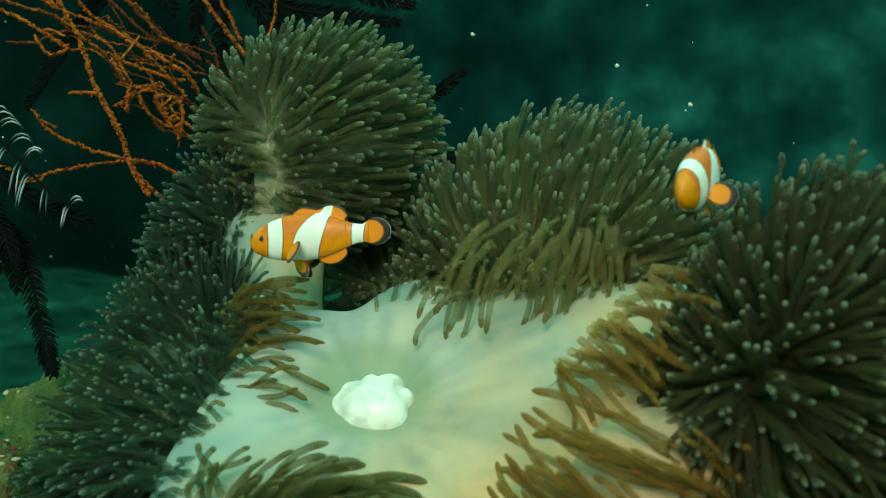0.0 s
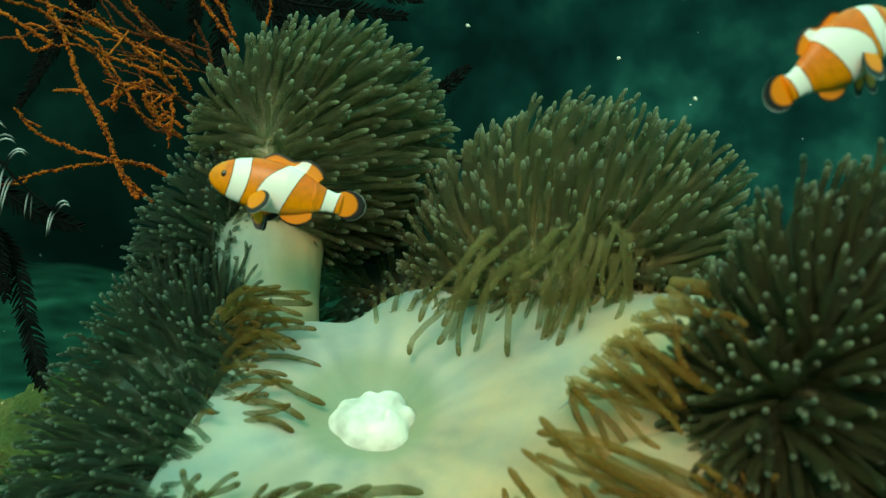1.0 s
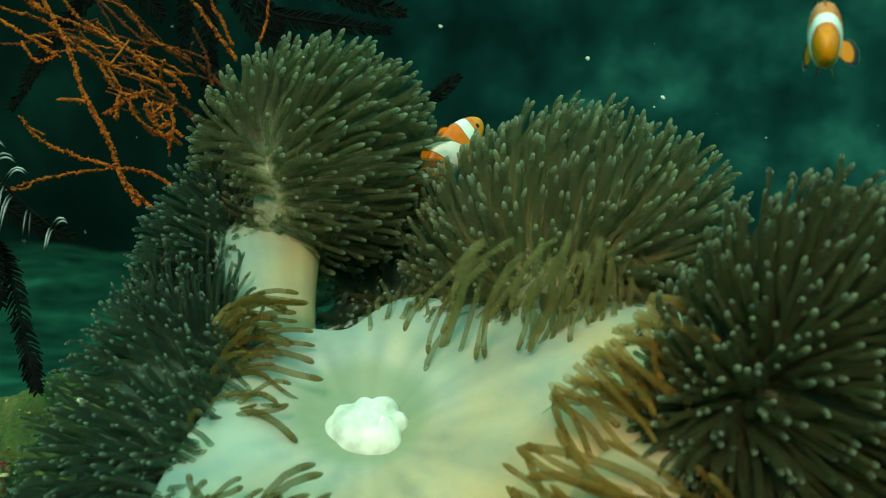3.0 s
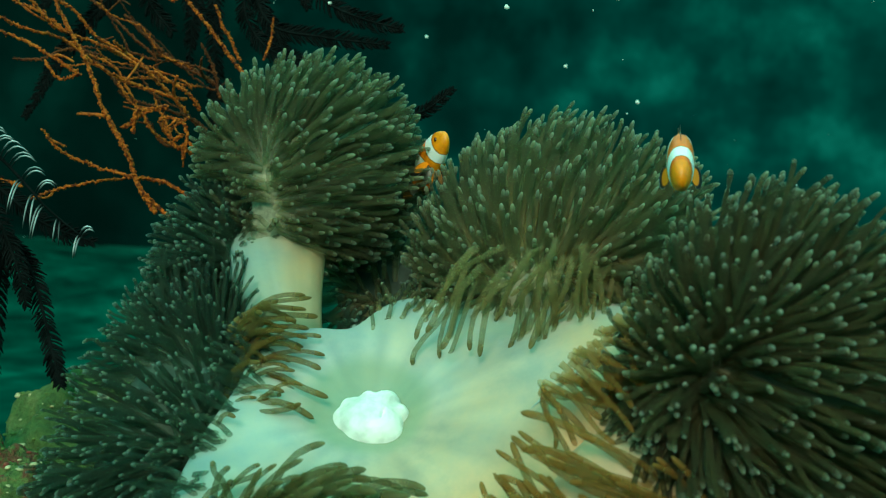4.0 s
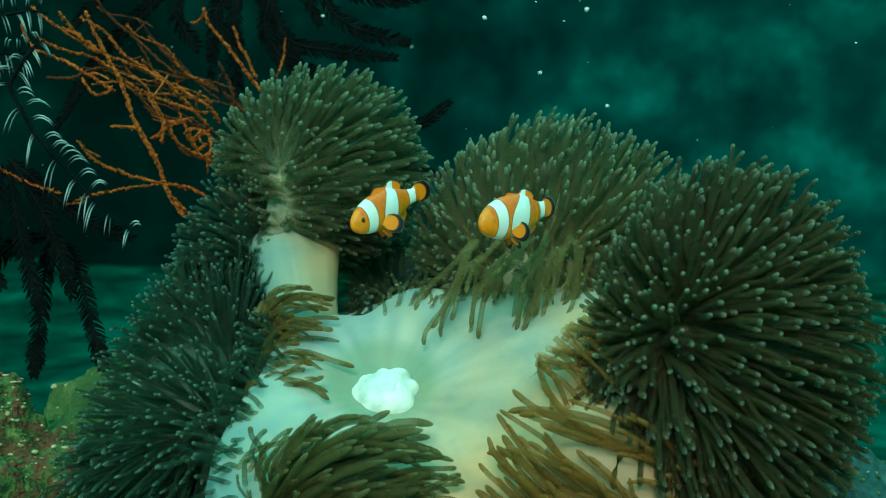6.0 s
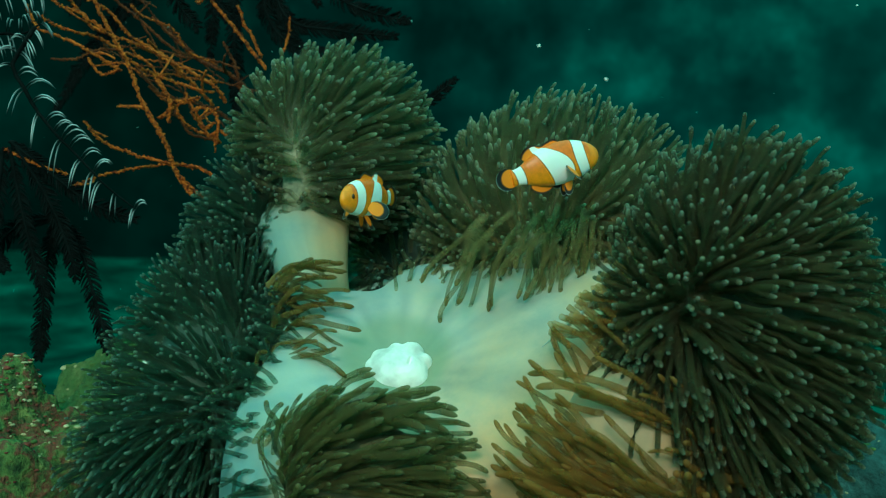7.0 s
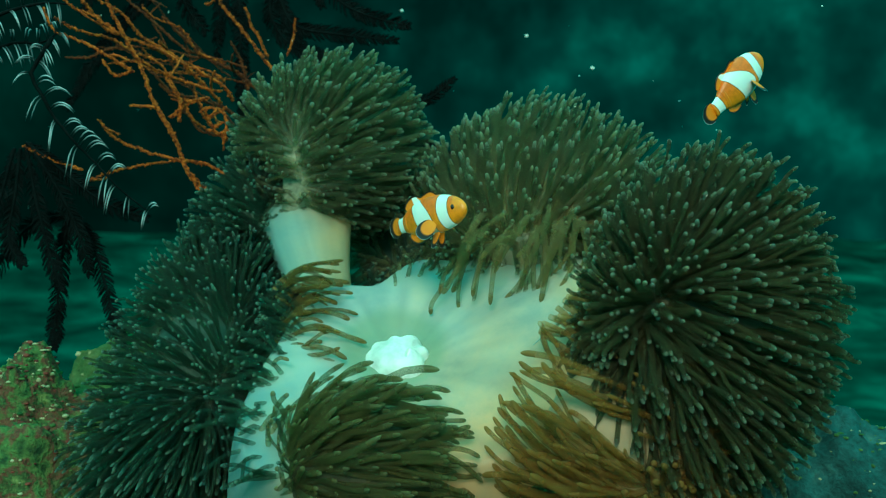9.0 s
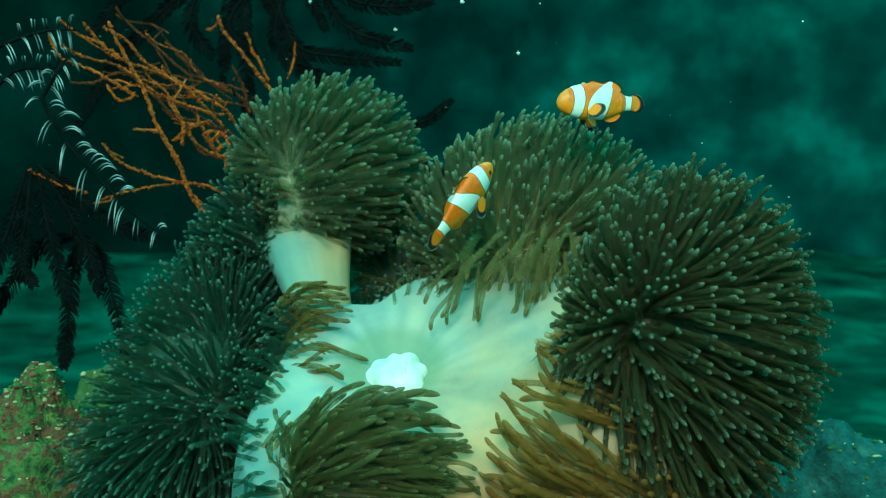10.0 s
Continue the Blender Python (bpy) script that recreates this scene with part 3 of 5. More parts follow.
# lower right flank: long brown tentacles lying over the disc
LOBES["flank"] = lobe((0.0860, 0.390, -0.0920), (0.074, 0.038, 0.068), (0, 20, 0), 560,
                      lambda p, n: n[1] < 0.4 and p[2] < 0.045,
                      [(0.150, 0.352, -0.070), (0.135, 0.350, -0.115), (0.095, 0.352, -0.160)], 0.054, 0.58, 0.0017, TENT_BROWN,
                      "lower right flank with long brown tentacles", FLESH, (0, 0, 0), 0.10, 0.2, 110, SHAPES_BROWN, lambda p: p[0] - 0.6 * p[2], warm=0.9)
# lower middle fold
LOBES["front"] = lobe((-0.0480, 0.398, -0.1140), (0.058, 0.034, 0.050), (0, 8, 0), 520,
                      lambda p, n: n[1] < 0.5,
                      [(-0.112, 0.385, -0.150), (-0.108, 0.388, -0.120), (-0.098, 0.398, -0.092)], 0.052, 0.62, 0.0013, TENT_TAN,
                      "front fold with long olive tentacles", LOBE_SHADED, (0.003, 0, 0.002), 0.16, 0.20, 100, SHAPES_TAN, lambda p: -p[2] + 0.3 * p[0], bare=0.030, rise=(0, 0, 0.016))
# fringe between ridge and dome, hanging over the disc
LOBES["fringe"] = lobe((0.0560, 0.530, 0.0060), (0.074, 0.074, 0.064), (0, -10, -16), 700,
                       lambda p, n: n[1] < -0.35 and -0.054 < p[2] < -0.004 and p[0] > -0.048 and RNG.random() < 0.55,
                       [(0.020, 0.500, 0.030), (0.070, 0.470, 0.040), (0.125, 0.450, 0.040)], 0.040, 0.74, 0.00135, TENT_SOFT,
                       "fringe of olive tentacles hanging over the disc", FLESH, (-0.020, -0.004, -0.003), 0.14, 0.16, 60, SHAPES_SOFT, lambda p: p[2], warm=0.5, ball=0.45)
# short tentacles along the crease under the fringe
LOBES["crease"] = fringe([(0.080, 0.398, 0.004), (0.060, 0.412, -0.018), (0.042, 0.422, -0.036)], [(0.077, 0.392, -0.008), (0.058, 0.404, -0.028), (0.042, 0.416, -0.044)], 40, (0.028, -0.016, -0.022), 0.0013, TENT_BROWN,
                         "pale crease of the disc with a comb of short tentacles", (-0.02, -0.12, 0.06), 0.35, welt=0.2)
# tuft at the foot of the column
LOBES["tuft"] = fringe([(-0.106, 0.500, -0.012), (-0.102, 0.488, -0.042), (-0.112, 0.464, -0.074)], [(-0.096, 0.498, -0.016), (-0.092, 0.486, -0.045), (-0.100, 0.462, -0.076)], 52, (0.033, -0.014, 0.010), 0.0012, TENT_TUFT,
                       "tuft of tentacles beside the column foot", (0.0, -0.1, 0.22), 0.24, 40, SHAPES_TUFT, 0.15)
# stubby margin along the back rim of the disc
LOBES["rim"] = fringe([(-0.058, 0.546, -0.022), (-0.020, 0.552, -0.012), (0.030, 0.548, 0.004)], [(-0.058, 0.538, -0.026), (-0.020, 0.544, -0.016), (0.030, 0.540, 0.000)], 60, (0.006, -0.005, 0.013), 0.0013, TENT_GREY,
                      "back rim of the disc with short pale stubs", (0.1, -0.2, 0.0), 0.6)
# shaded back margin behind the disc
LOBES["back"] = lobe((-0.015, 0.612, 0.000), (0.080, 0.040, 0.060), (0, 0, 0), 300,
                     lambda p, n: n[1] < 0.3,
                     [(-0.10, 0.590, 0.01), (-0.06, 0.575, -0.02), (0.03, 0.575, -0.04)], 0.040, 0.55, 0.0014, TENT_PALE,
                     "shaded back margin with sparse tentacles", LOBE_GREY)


def margin_tentacles(a0, a1, count, length, mat, lift, depth=0.28, lean=(0, 0, 0)):
    """Tentacles rooted on the outer disc between two bearings, leaning outwards."""
    a = np.radians(a0 + (a1 - a0) * RNG.random(count))
    r = arr([disc_edge(b) for b in a]) * (0.88 - depth * RNG.random(count) ** 2)
    root = arr([disc_point(q * math.cos(b), q * math.sin(b)) - 0.002 * DN for q, b in zip(r, a)])
    out = np.cos(a)[:, None] * DU + np.sin(a)[:, None] * DV
    way = unit(out * 0.9 + DN * lift + arr(lean) + RNG.normal(size=(count, 3)) * 0.45)
    ln = length * (0.7 + 0.6 * RNG.random((count, 1)))
    tip = root + way * ln
    grown(root, 0.5 * (root + tip) + DN * 0.2 * ln, tip, 0.0011, mat, DISC)


margin_tentacles(142, 240, 75, 0.024, TENT_GREY, 0.45, 0.16, (-0.35, -0.1, 0.25))
margin_tentacles(40, 92, 70, 0.012, TENT_RIDGE, 0.5, 0.20, (0.6, 0, 0.1))


def trough_tentacles(a0, a1, r0, r1, count, way, length, radius, mat):
    """Sparse tentacles standing on the outer disc, all leaning one way."""
    a, r = np.radians(a0 + (a1 - a0) * RNG.random(count)), r0 + (r1 - r0) * RNG.random(count)
    root = arr([disc_point(q * math.cos(b), q * math.sin(b)) - 0.001 * DN for q, b in zip(r, a)])
    ln = length * (0.6 + 0.8 * RNG.random((count, 1)))
    tip = root + unit(arr(way) + RNG.normal(size=(count, 3)) * 0.30) * ln
    grown(root, 0.5 * (root + tip) + (DN * 0.15 - DU * 0.1) * ln, tip, radius, mat, DISC)


trough_tentacles(216, 234, 0.078, 0.098, 9, (0.35, -0.35, 0.75), 0.026, 0.0013, TENT_TAN)

# ---------------- reef rocks ----------------


def rock(centre, radii, lump, label, mat, seed, size=14.0):
    verts, faces = [], []
    rows, cols = 60, 90
    for i in range(rows + 1):
        th = math.pi * i / rows
        for j in range(cols):
            ph = 2 * math.pi * j / cols
            d = Vector((math.sin(th) * math.cos(ph), math.sin(th) * math.sin(ph), math.cos(th)))
            q = Vector((d.x * radii[0], d.y * radii[1], d.z * radii[2]))
            q *= 1 + lump * noise.fractal(q * size + Vector((seed, 0, seed)), 0.9, 2.1, 6)
            verts.append(tuple(q))
    ob = new("reef_rock", mesh_of("reef_rock", verts, grid_faces(rows + 1, cols), mat))
    ob.matrix_basis = SLOPE @ pose(*centre)
    return tagged(ob, label, "rock")


def growth(ob, count, colours, seed, size=0.0035):
    """Encrusting nodules and little fronds over a rock, a joined patch for each colour."""
    rng = np.random.default_rng(seed)
    vs = [v.co.copy() for v in ob.data.vertices]
    ns = [v.normal.copy() for v in ob.data.vertices]
    for name, mat, share in colours:
        pieces = []
        hubs = [int(rng.integers(len(vs))) for _ in range(9)]
        for k in range(int(count * share)):
            hub = vs[hubs[int(rng.integers(9))]]
            while True:
                i = int(rng.integers(len(vs)))
                if (vs[i] - hub).length < 0.05 or rng.random() < 0.10:
                    break
            s = size * (0.3 + rng.random() ** 2)
            pieces.append(lumpy_ball(vs[i] + ns[i] * s * 0.3, (s * (0.7 + rng.random()), s * (0.7 + rng.random()), s * (0.4 + 0.4 * rng.random())), 6, 8, 0.35, 300, seed=k))
        v, f = joined(pieces)
        tagged(part(name, mesh_of(name, v, f, mat), ob), kind="stuff")


rock((-0.01, 0.54, -0.245), (0.24, 0.20, 0.125), 0.16, "broad dark reef rock under the anemone", ROCK, 3.0)
CRUSTED = rock((-0.270, 0.545, -0.185), (0.066, 0.060, 0.120), 0.22, "algae-covered rock crusted red and green", ROCK, 8.0, 24)
MOSSY = rock((-0.215, 0.640, -0.155), (0.075, 0.060, 0.095), 0.18, "mossy green rock beside the anemone", MOSS, 5.0, 20)
BLUE_ROCK = rock((0.265, 0.560, -0.205), (0.060, 0.070, 0.095), 0.22, "blue-grey rubble rock beside the anemone", RUBBLE, 11.0, 22)
rock((0.205, 0.640, -0.165), (0.060, 0.060, 0.095), 0.20, "green algae rock behind the dome", MOSS, 15.0, 20)

growth(CRUSTED, 2600, (("red_crust", CRUST_RED, 0.40), ("green_algae", CRUST_GREEN, 0.32), ("pale_nodules", CRUST_PALE, 0.28)), 41, 0.0016)
growth(BLUE_ROCK, 700, (("green_algae", CRUST_GREEN, 0.5), ("pale_nodules", CRUST_PALE, 0.35)), 47, 0.0017)
growth(MOSSY, 1200, (("green_algae", CRUST_GREEN, 0.8), ("pale_nodules", CRUST_PALE, 0.12)), 43, 0.0017)

# pale bits of shell lying on the mossy rock
v, f = lumpy_ball((0, 0, 0), (0.0036, 0.0030, 0.0030), 10, 14, 0.2, 200)
shell = new("shell", mesh_of("shell", v, f, SHELL))
shell.matrix_basis = SLOPE @ pose(-0.193, 0.577, -0.066)
tagged(shell, "small white shell on the mossy rock", "shell")

# ---------------- sea fan ----------------
FAN_RNG = np.random.default_rng(11)
SEA_FAN = empty_thing("sea_fan", SLOPE, "orange branching sea fan with knobbly polyps", "sea fan")


def fan_branch(pts, radius, mat):
    """A branch through pts, set with polyps, and a few short twigs."""
    p = smooth_line(pts, 14 * len(pts))
    step = np.linalg.norm(p[1] - p[0])
    p = p + FAN_RNG.normal(size=p.shape) * 0.0004
    r = radius * 0.34 * np.linspace(0.8, 1.15, len(p)) * (1 + 0.12 * FAN_RNG.normal(size=len(p)))
    pieces = [tube(p, r, 7, 0.25, FAN_RNG)]
    t, a, b = frames_along(p)
    for k in range(int(len(p) * 5)):
        i = int(FAN_RNG.integers(1, len(p) - 1))
        ang = FAN_RNG.random() * 2 * np.pi
        out = math.cos(ang) * a[i] + math.sin(ang) * b[i]
        s = radius * (0.13 + 0.12 * FAN_RNG.random())
        pieces.append(lumpy_ball(p[i] + out * r[i] * 1.05, (s, s, s * 1.1), 5, 6, 0.0))
    for k in range(len(pts) // 4):
        i = int(FAN_RNG.integers(4, len(p) - 4))
        out = unit(math.cos(k * 2.4) * a[i] + math.sin(k * 2.4) * b[i] + 0.6 * t[i] * FAN_RNG.choice((-1, 1)))
        ln = 0.007 + 0.008 * FAN_RNG.random()
        s = np.linspace(0, 1, 9)[:, None]
        q = p[i] + ln * (out * s + FAN_RNG.normal(size=3) * 0.6 * s ** 2)
        pieces.append(tube(q, np.linspace(radius * 0.34, radius * 0.24, 9), 6, 0.5, FAN_RNG))
        for j in range(14):
            c = q[int(FAN_RNG.integers(9))] + FAN_RNG.normal(size=3) * radius * 0.22
            z = radius * (0.14 + 0.10 * FAN_RNG.random())
            pieces.append(lumpy_ball(c, (z, z, z), 5, 6, 0.0))
    v, f = joined(pieces)
    return part("branch", mesh_of("branch", v, f, mat), SEA_FAN)


fan_branch([(-0.226, 0.580, 0.174), (-0.214, 0.580, 0.148), (-0.203, 0.580, 0.127), (-0.196, 0.580, 0.106), (-0.189, 0.580, 0.093), (-0.181, 0.580, 0.078), (-0.174, 0.580, 0.059), (-0.164, 0.580, 0.042)], 0.0032, FAN)
fan_branch([(-0.176, 0.585, 0.059), (-0.167, 0.585, 0.049), (-0.157, 0.585, 0.040)], 0.0022, FAN)
fan_branch([(-0.265, 0.575, 0.165), (-0.258, 0.575, 0.150), (-0.236, 0.575, 0.140), (-0.219, 0.575, 0.130), (-0.206, 0.575, 0.122)], 0.0024, FAN)
fan_branch([(-0.206, 0.575, 0.122), (-0.219, 0.575, 0.120), (-0.227, 0.575, 0.130)], 0.0018, FAN)
fan_branch([(-0.263, 0.590, 0.161), (-0.247, 0.598, 0.153), (-0.226, 0.606, 0.148), (-0.205, 0.614, 0.132), (-0.184, 0.622, 0.122), (-0.157, 0.630, 0.115)], 0.0024, FAN)
fan_branch([(-0.245, 0.585, 0.175), (-0.238, 0.594, 0.165), (-0.228, 0.603, 0.154), (-0.205, 0.613, 0.146), (-0.184, 0.622, 0.135), (-0.158, 0.631, 0.121), (-0.151, 0.640, 0.110)], 0.0026, FAN)
fan_branch([(-0.263, 0.585, 0.179), (-0.248, 0.585, 0.167), (-0.233, 0.585, 0.160), (-0.218, 0.585, 0.149)], 0.0022, FAN)
fan_branch([(-0.236, 0.600, 0.175), (-0.222, 0.610, 0.167), (-0.211, 0.620, 0.153), (-0.190, 0.630, 0.141), (-0.176, 0.640, 0.126), (-0.161, 0.650, 0.109)], 0.0026, FAN)
fan_branch([(-0.210, 0.680, 0.179), (-0.193, 0.680, 0.162), (-0.176, 0.680, 0.147), (-0.154, 0.680, 0.136), (-0.137, 0.680, 0.121)], 0.0030, FAN_RED)
fan_branch([(-0.250, 0.690, 0.203), (-0.226, 0.690, 0.183), (-0.200, 0.690, 0.159), (-0.182, 0.690, 0.151), (-0.165, 0.690, 0.144)], 0.0026, FAN_RED)
fan_branch([(-0.209, 0.600, 0.138), (-0.195, 0.606, 0.131), (-0.185, 0.612, 0.112), (-0.175, 0.618, 0.093), (-0.158, 0.624, 0.084), (-0.153, 0.630, 0.080)], 0.0022, FAN)
fan_branch([(-0.187, 0.600, 0.095), (-0.179, 0.600, 0.101), (-0.171, 0.600, 0.105), (-0.162, 0.600, 0.107)], 0.0018, FAN)
fan_branch([(-0.179, 0.600, 0.101), (-0.181, 0.600, 0.105), (-0.182, 0.600, 0.091)], 0.0015, FAN)
fan_branch([(-0.167, 0.600, 0.099), (-0.163, 0.600, 0.093), (-0.155, 0.600, 0.097), (-0.149, 0.600, 0.101)], 0.0017, FAN)
fan_branch([(-0.175, 0.620, 0.119), (-0.173, 0.620, 0.109), (-0.167, 0.620, 0.099), (-0.164, 0.620, 0.090), (-0.157, 0.620, 0.091)], 0.0017, FAN)
fan_branch([(-0.218, 0.660, 0.139), (-0.201, 0.660, 0.120), (-0.184, 0.660, 0.114), (-0.163, 0.660, 0.108), (-0.151, 0.660, 0.099)], 0.0026, FAN_RED)
fan_branch([(-0.209, 0.660, 0.125), (-0.193, 0.660, 0.110), (-0.180, 0.660, 0.091), (-0.163, 0.660, 0.086)], 0.0022, FAN_RED)
fan_branch([(-0.238, 0.600, 0.093), (-0.225, 0.600, 0.079), (-0.209, 0.600, 0.072), (-0.186, 0.600, 0.065), (-0.163, 0.600, 0.061), (-0.148, 0.600, 0.052)], 0.0024, FAN)
fan_branch([(-0.249, 0.610, 0.051), (-0.231, 0.610, 0.057), (-0.212, 0.610, 0.061), (-0.187, 0.610, 0.064), (-0.165, 0.610, 0.062)], 0.0022, FAN)
fan_branch([(-0.289, 0.600, 0.075), (-0.272, 0.600, 0.066), (-0.249, 0.600, 0.058)], 0.0022, FAN)
fan_branch([(-0.160, 0.630, 0.189), (-0.156, 0.630, 0.177), (-0.143, 0.630, 0.161), (-0.131, 0.630, 0.145), (-0.121, 0.630, 0.131)], 0.0026, FAN)
fan_branch([(-0.141, 0.640, 0.178), (-0.137, 0.640, 0.165), (-0.131, 0.640, 0.155), (-0.125, 0.640, 0.141)], 0.0020, FAN)
fan_branch([(-0.107, 0.660, 0.174), (-0.108, 0.660, 0.161), (-0.113, 0.660, 0.146)], 0.0018, FAN)
fan_branch([(-0.159, 0.680, 0.160), (-0.150, 0.680, 0.143), (-0.146, 0.680, 0.123)], 0.0024, FAN_RED)
fan_branch([(-0.278, 0.660, 0.145), (-0.261, 0.660, 0.145), (-0.241, 0.660, 0.152), (-0.222, 0.660, 0.148)], 0.0020, FAN_RED)
fan_branch([(-0.200, 0.690, 0.172), (-0.193, 0.690, 0.155), (-0.191, 0.690, 0.137)], 0.0020, FAN_RED)
fan_branch([(-0.213, 0.624, 0.146), (-0.204, 0.630, 0.139), (-0.186, 0.636, 0.137), (-0.182, 0.642, 0.137), (-0.162, 0.648, 0.129), (-0.159, 0.654, 0.125)], 0.0014, FAN)
fan_branch([(-0.242, 0.690, 0.198), (-0.223, 0.696, 0.195), (-0.211, 0.702, 0.181), (-0.196, 0.708, 0.168), (-0.180, 0.714, 0.150), (-0.165, 0.720, 0.138)], 0.0014, FAN_RED)
fan_branch([(-0.220, 0.656, 0.183), (-0.213, 0.662, 0.170), (-0.205, 0.668, 0.154), (-0.202, 0.674, 0.141), (-0.188, 0.680, 0.122), (-0.182, 0.686, 0.106)], 0.0017, FAN_RED)
fan_branch([(-0.252, 0.679, 0.143), (-0.234, 0.685, 0.146), (-0.218, 0.691, 0.138), (-0.201, 0.697, 0.139), (-0.181, 0.703, 0.136), (-0.164, 0.709, 0.135)], 0.0016, FAN)
fan_branch([(-0.265, 0.699, 0.159), (-0.243, 0.705, 0.156), (-0.226, 0.711, 0.140), (-0.207, 0.717, 0.133), (-0.181, 0.723, 0.119), (-0.164, 0.729, 0.100)], 0.0014, FAN_RED)
fan_branch([(-0.246, 0.699, 0.150), (-0.225, 0.705, 0.148), (-0.208, 0.711, 0.146), (-0.189, 0.717, 0.140), (-0.168, 0.723, 0.137), (-0.141, 0.729, 0.131)], 0.0013, FAN_RED)
fan_branch([(-0.211, 0.620, 0.174), (-0.202, 0.626, 0.167), (-0.186, 0.632, 0.161), (-0.177, 0.638, 0.147), (-0.171, 0.644, 0.143), (-0.158, 0.650, 0.138)], 0.0016, FAN)
fan_branch([(-0.230, 0.623, 0.148), (-0.213, 0.629, 0.147), (-0.192, 0.635, 0.145), (-0.180, 0.641, 0.142), (-0.166, 0.647, 0.142), (-0.143, 0.653, 0.136)], 0.0017, FAN_RED)
fan_branch([(-0.158, 0.585, 0.106), (-0.167, 0.585, 0.104), (-0.176, 0.585, 0.102), (-0.180, 0.585, 0.095), (-0.185, 0.585, 0.093)], 0.0019, FAN)
fan_branch([(-0.176, 0.585, 0.102), (-0.178, 0.585, 0.095), (-0.178, 0.585, 0.089)], 0.0016, FAN)
fan_branch([(-0.163, 0.585, 0.097), (-0.158, 0.585, 0.099), (-0.150, 0.585, 0.097), (-0.147, 0.585, 0.092), (-0.147, 0.585, 0.084), (-0.149, 0.585, 0.075)], 0.0019, FAN)
fan_branch([(-0.160, 0.585, 0.095), (-0.158, 0.585, 0.089), (-0.154, 0.585, 0.086), (-0.150, 0.585, 0.089)], 0.0017, FAN)
fan_branch([(-0.156, 0.585, 0.084), (-0.151, 0.585, 0.081), (-0.146, 0.585, 0.084), (-0.141, 0.585, 0.080)], 0.0017, FAN)
fan_branch([(-0.187, 0.585, 0.119), (-0.183, 0.585, 0.113), (-0.180, 0.585, 0.107)], 0.0015, FAN)

# ---------------- feather stars ----------------


def feather_arm(parent, pts, length, gap, pin_mat, spine_mat, seed=0, spread=0.8, thick=0.0006, bundle=1, arc=0.0):
    """A bent arm with a row of pinnules on each side."""
    rng = np.random.default_rng(seed)
    n = int(sum(np.linalg.norm(arr(pts[k + 1]) - arr(pts[k])) for k in range(len(pts) - 1)) / gap)
    p = smooth_line(pts, max(8, n))
    t, a, b = frames_along(p)
    v, f = tube(p, np.linspace(0.0014, 0.0006, len(p)), 6)
    arm = part("arm", mesh_of("arm", v, f, spine_mat), parent)
    view = arr((0, -1, 0))
    pieces, along = [], []
    for i in range(1, len(p)):
        side = unit(np.cross(t[i], view) + rng.normal(size=3) * 0.15)
        for sgn in (-1, 1):
            if rng.random() < (0.22 if bundle > 1 else 0.08):
                continue
            full = length * (0.75 + 0.35 * rng.random()) * min(1.0, 0.35 + 0.9 * math.sin(math.pi * (i + 1) / (len(p) + 2)))
            lean = 0.30 + 0.15 * rng.random()
            for k in range(bundle):
                ln = full * (1 - 0.16 * k * rng.random())
                way = unit(sgn * side * spread + lean * t[i] + rng.normal(size=3) * 0.05)
                s = np.linspace(0, 1, 6)[:, None]
                q = p[i] + 0.0016 * k * t[i] + ln * (way * s + (0.35 + 0.25 * rng.random()) * t[i] * s ** 2 - 0.25 * view * s * (1 - s))
                if arc:
                    q = p[i] + 0.0016 * k * t[i] + ln * (unit(sgn * side + 0.25 * t[i] + rng.normal(size=3) * 0.06) * s + arr((0, -0.3, 1)) * arc * s * (1 - s) - arr((0, 0, 0.35)) * arc * s ** 2)
                pieces.append(tube(q, thick * np.array([0.7, 0.9, 1.0, 1.0, 0.85, 0.45]), 4))
                along += list(np.repeat(np.linspace(0, 1, 6), 4)) + [0.0, 1.0]
    v, f = joined(pieces)
    pin = part("pinnules", mesh_of("pinnules", v, f, pin_mat, (("along", along),)), arm)
    tagged(pin, kind="stuff")
    return arm


PALE_STAR = empty_thing("feather_star", SLOPE, "feather star with white-banded curled arms", "feather star")
feather_arm(PALE_STAR, [(-0.234, 0.500, 0.133), (-0.241, 0.500, 0.122), (-0.247, 0.500, 0.111), (-0.241, 0.500, 0.100), (-0.235, 0.500, 0.088), (-0.229, 0.500, 0.080), (-0.222, 0.500, 0.071), (-0.215, 0.500, 0.064), (-0.204, 0.500, 0.052), (-0.196, 0.500, 0.043), (-0.180, 0.500, 0.030)], 0.0165, 0.0075, PALE, BLACK, seed=1, thick=0.00046, bundle=2, arc=0.9)
feather_arm(PALE_STAR, [(-0.280, 0.500, 0.140), (-0.262, 0.500, 0.148), (-0.248, 0.500, 0.152), (-0.236, 0.500, 0.154), (-0.225, 0.500, 0.153)], 0.0130, 0.0070, PALE, BLACK, seed=2, thick=0.00046, bundle=2, arc=0.9)
feather_arm(PALE_STAR, [(-0.285, 0.520, 0.118), (-0.274, 0.520, 0.130), (-0.261, 0.520, 0.134), (-0.248, 0.520, 0.133), (-0.238, 0.520, 0.139)], 0.014, 0.0085, PALE, BLACK, seed=3, thick=0.00046, bundle=2, arc=0.9)

DARK_STAR = empty_thing("feather_star", SLOPE, "black feather star with drooping arms", "feather star")
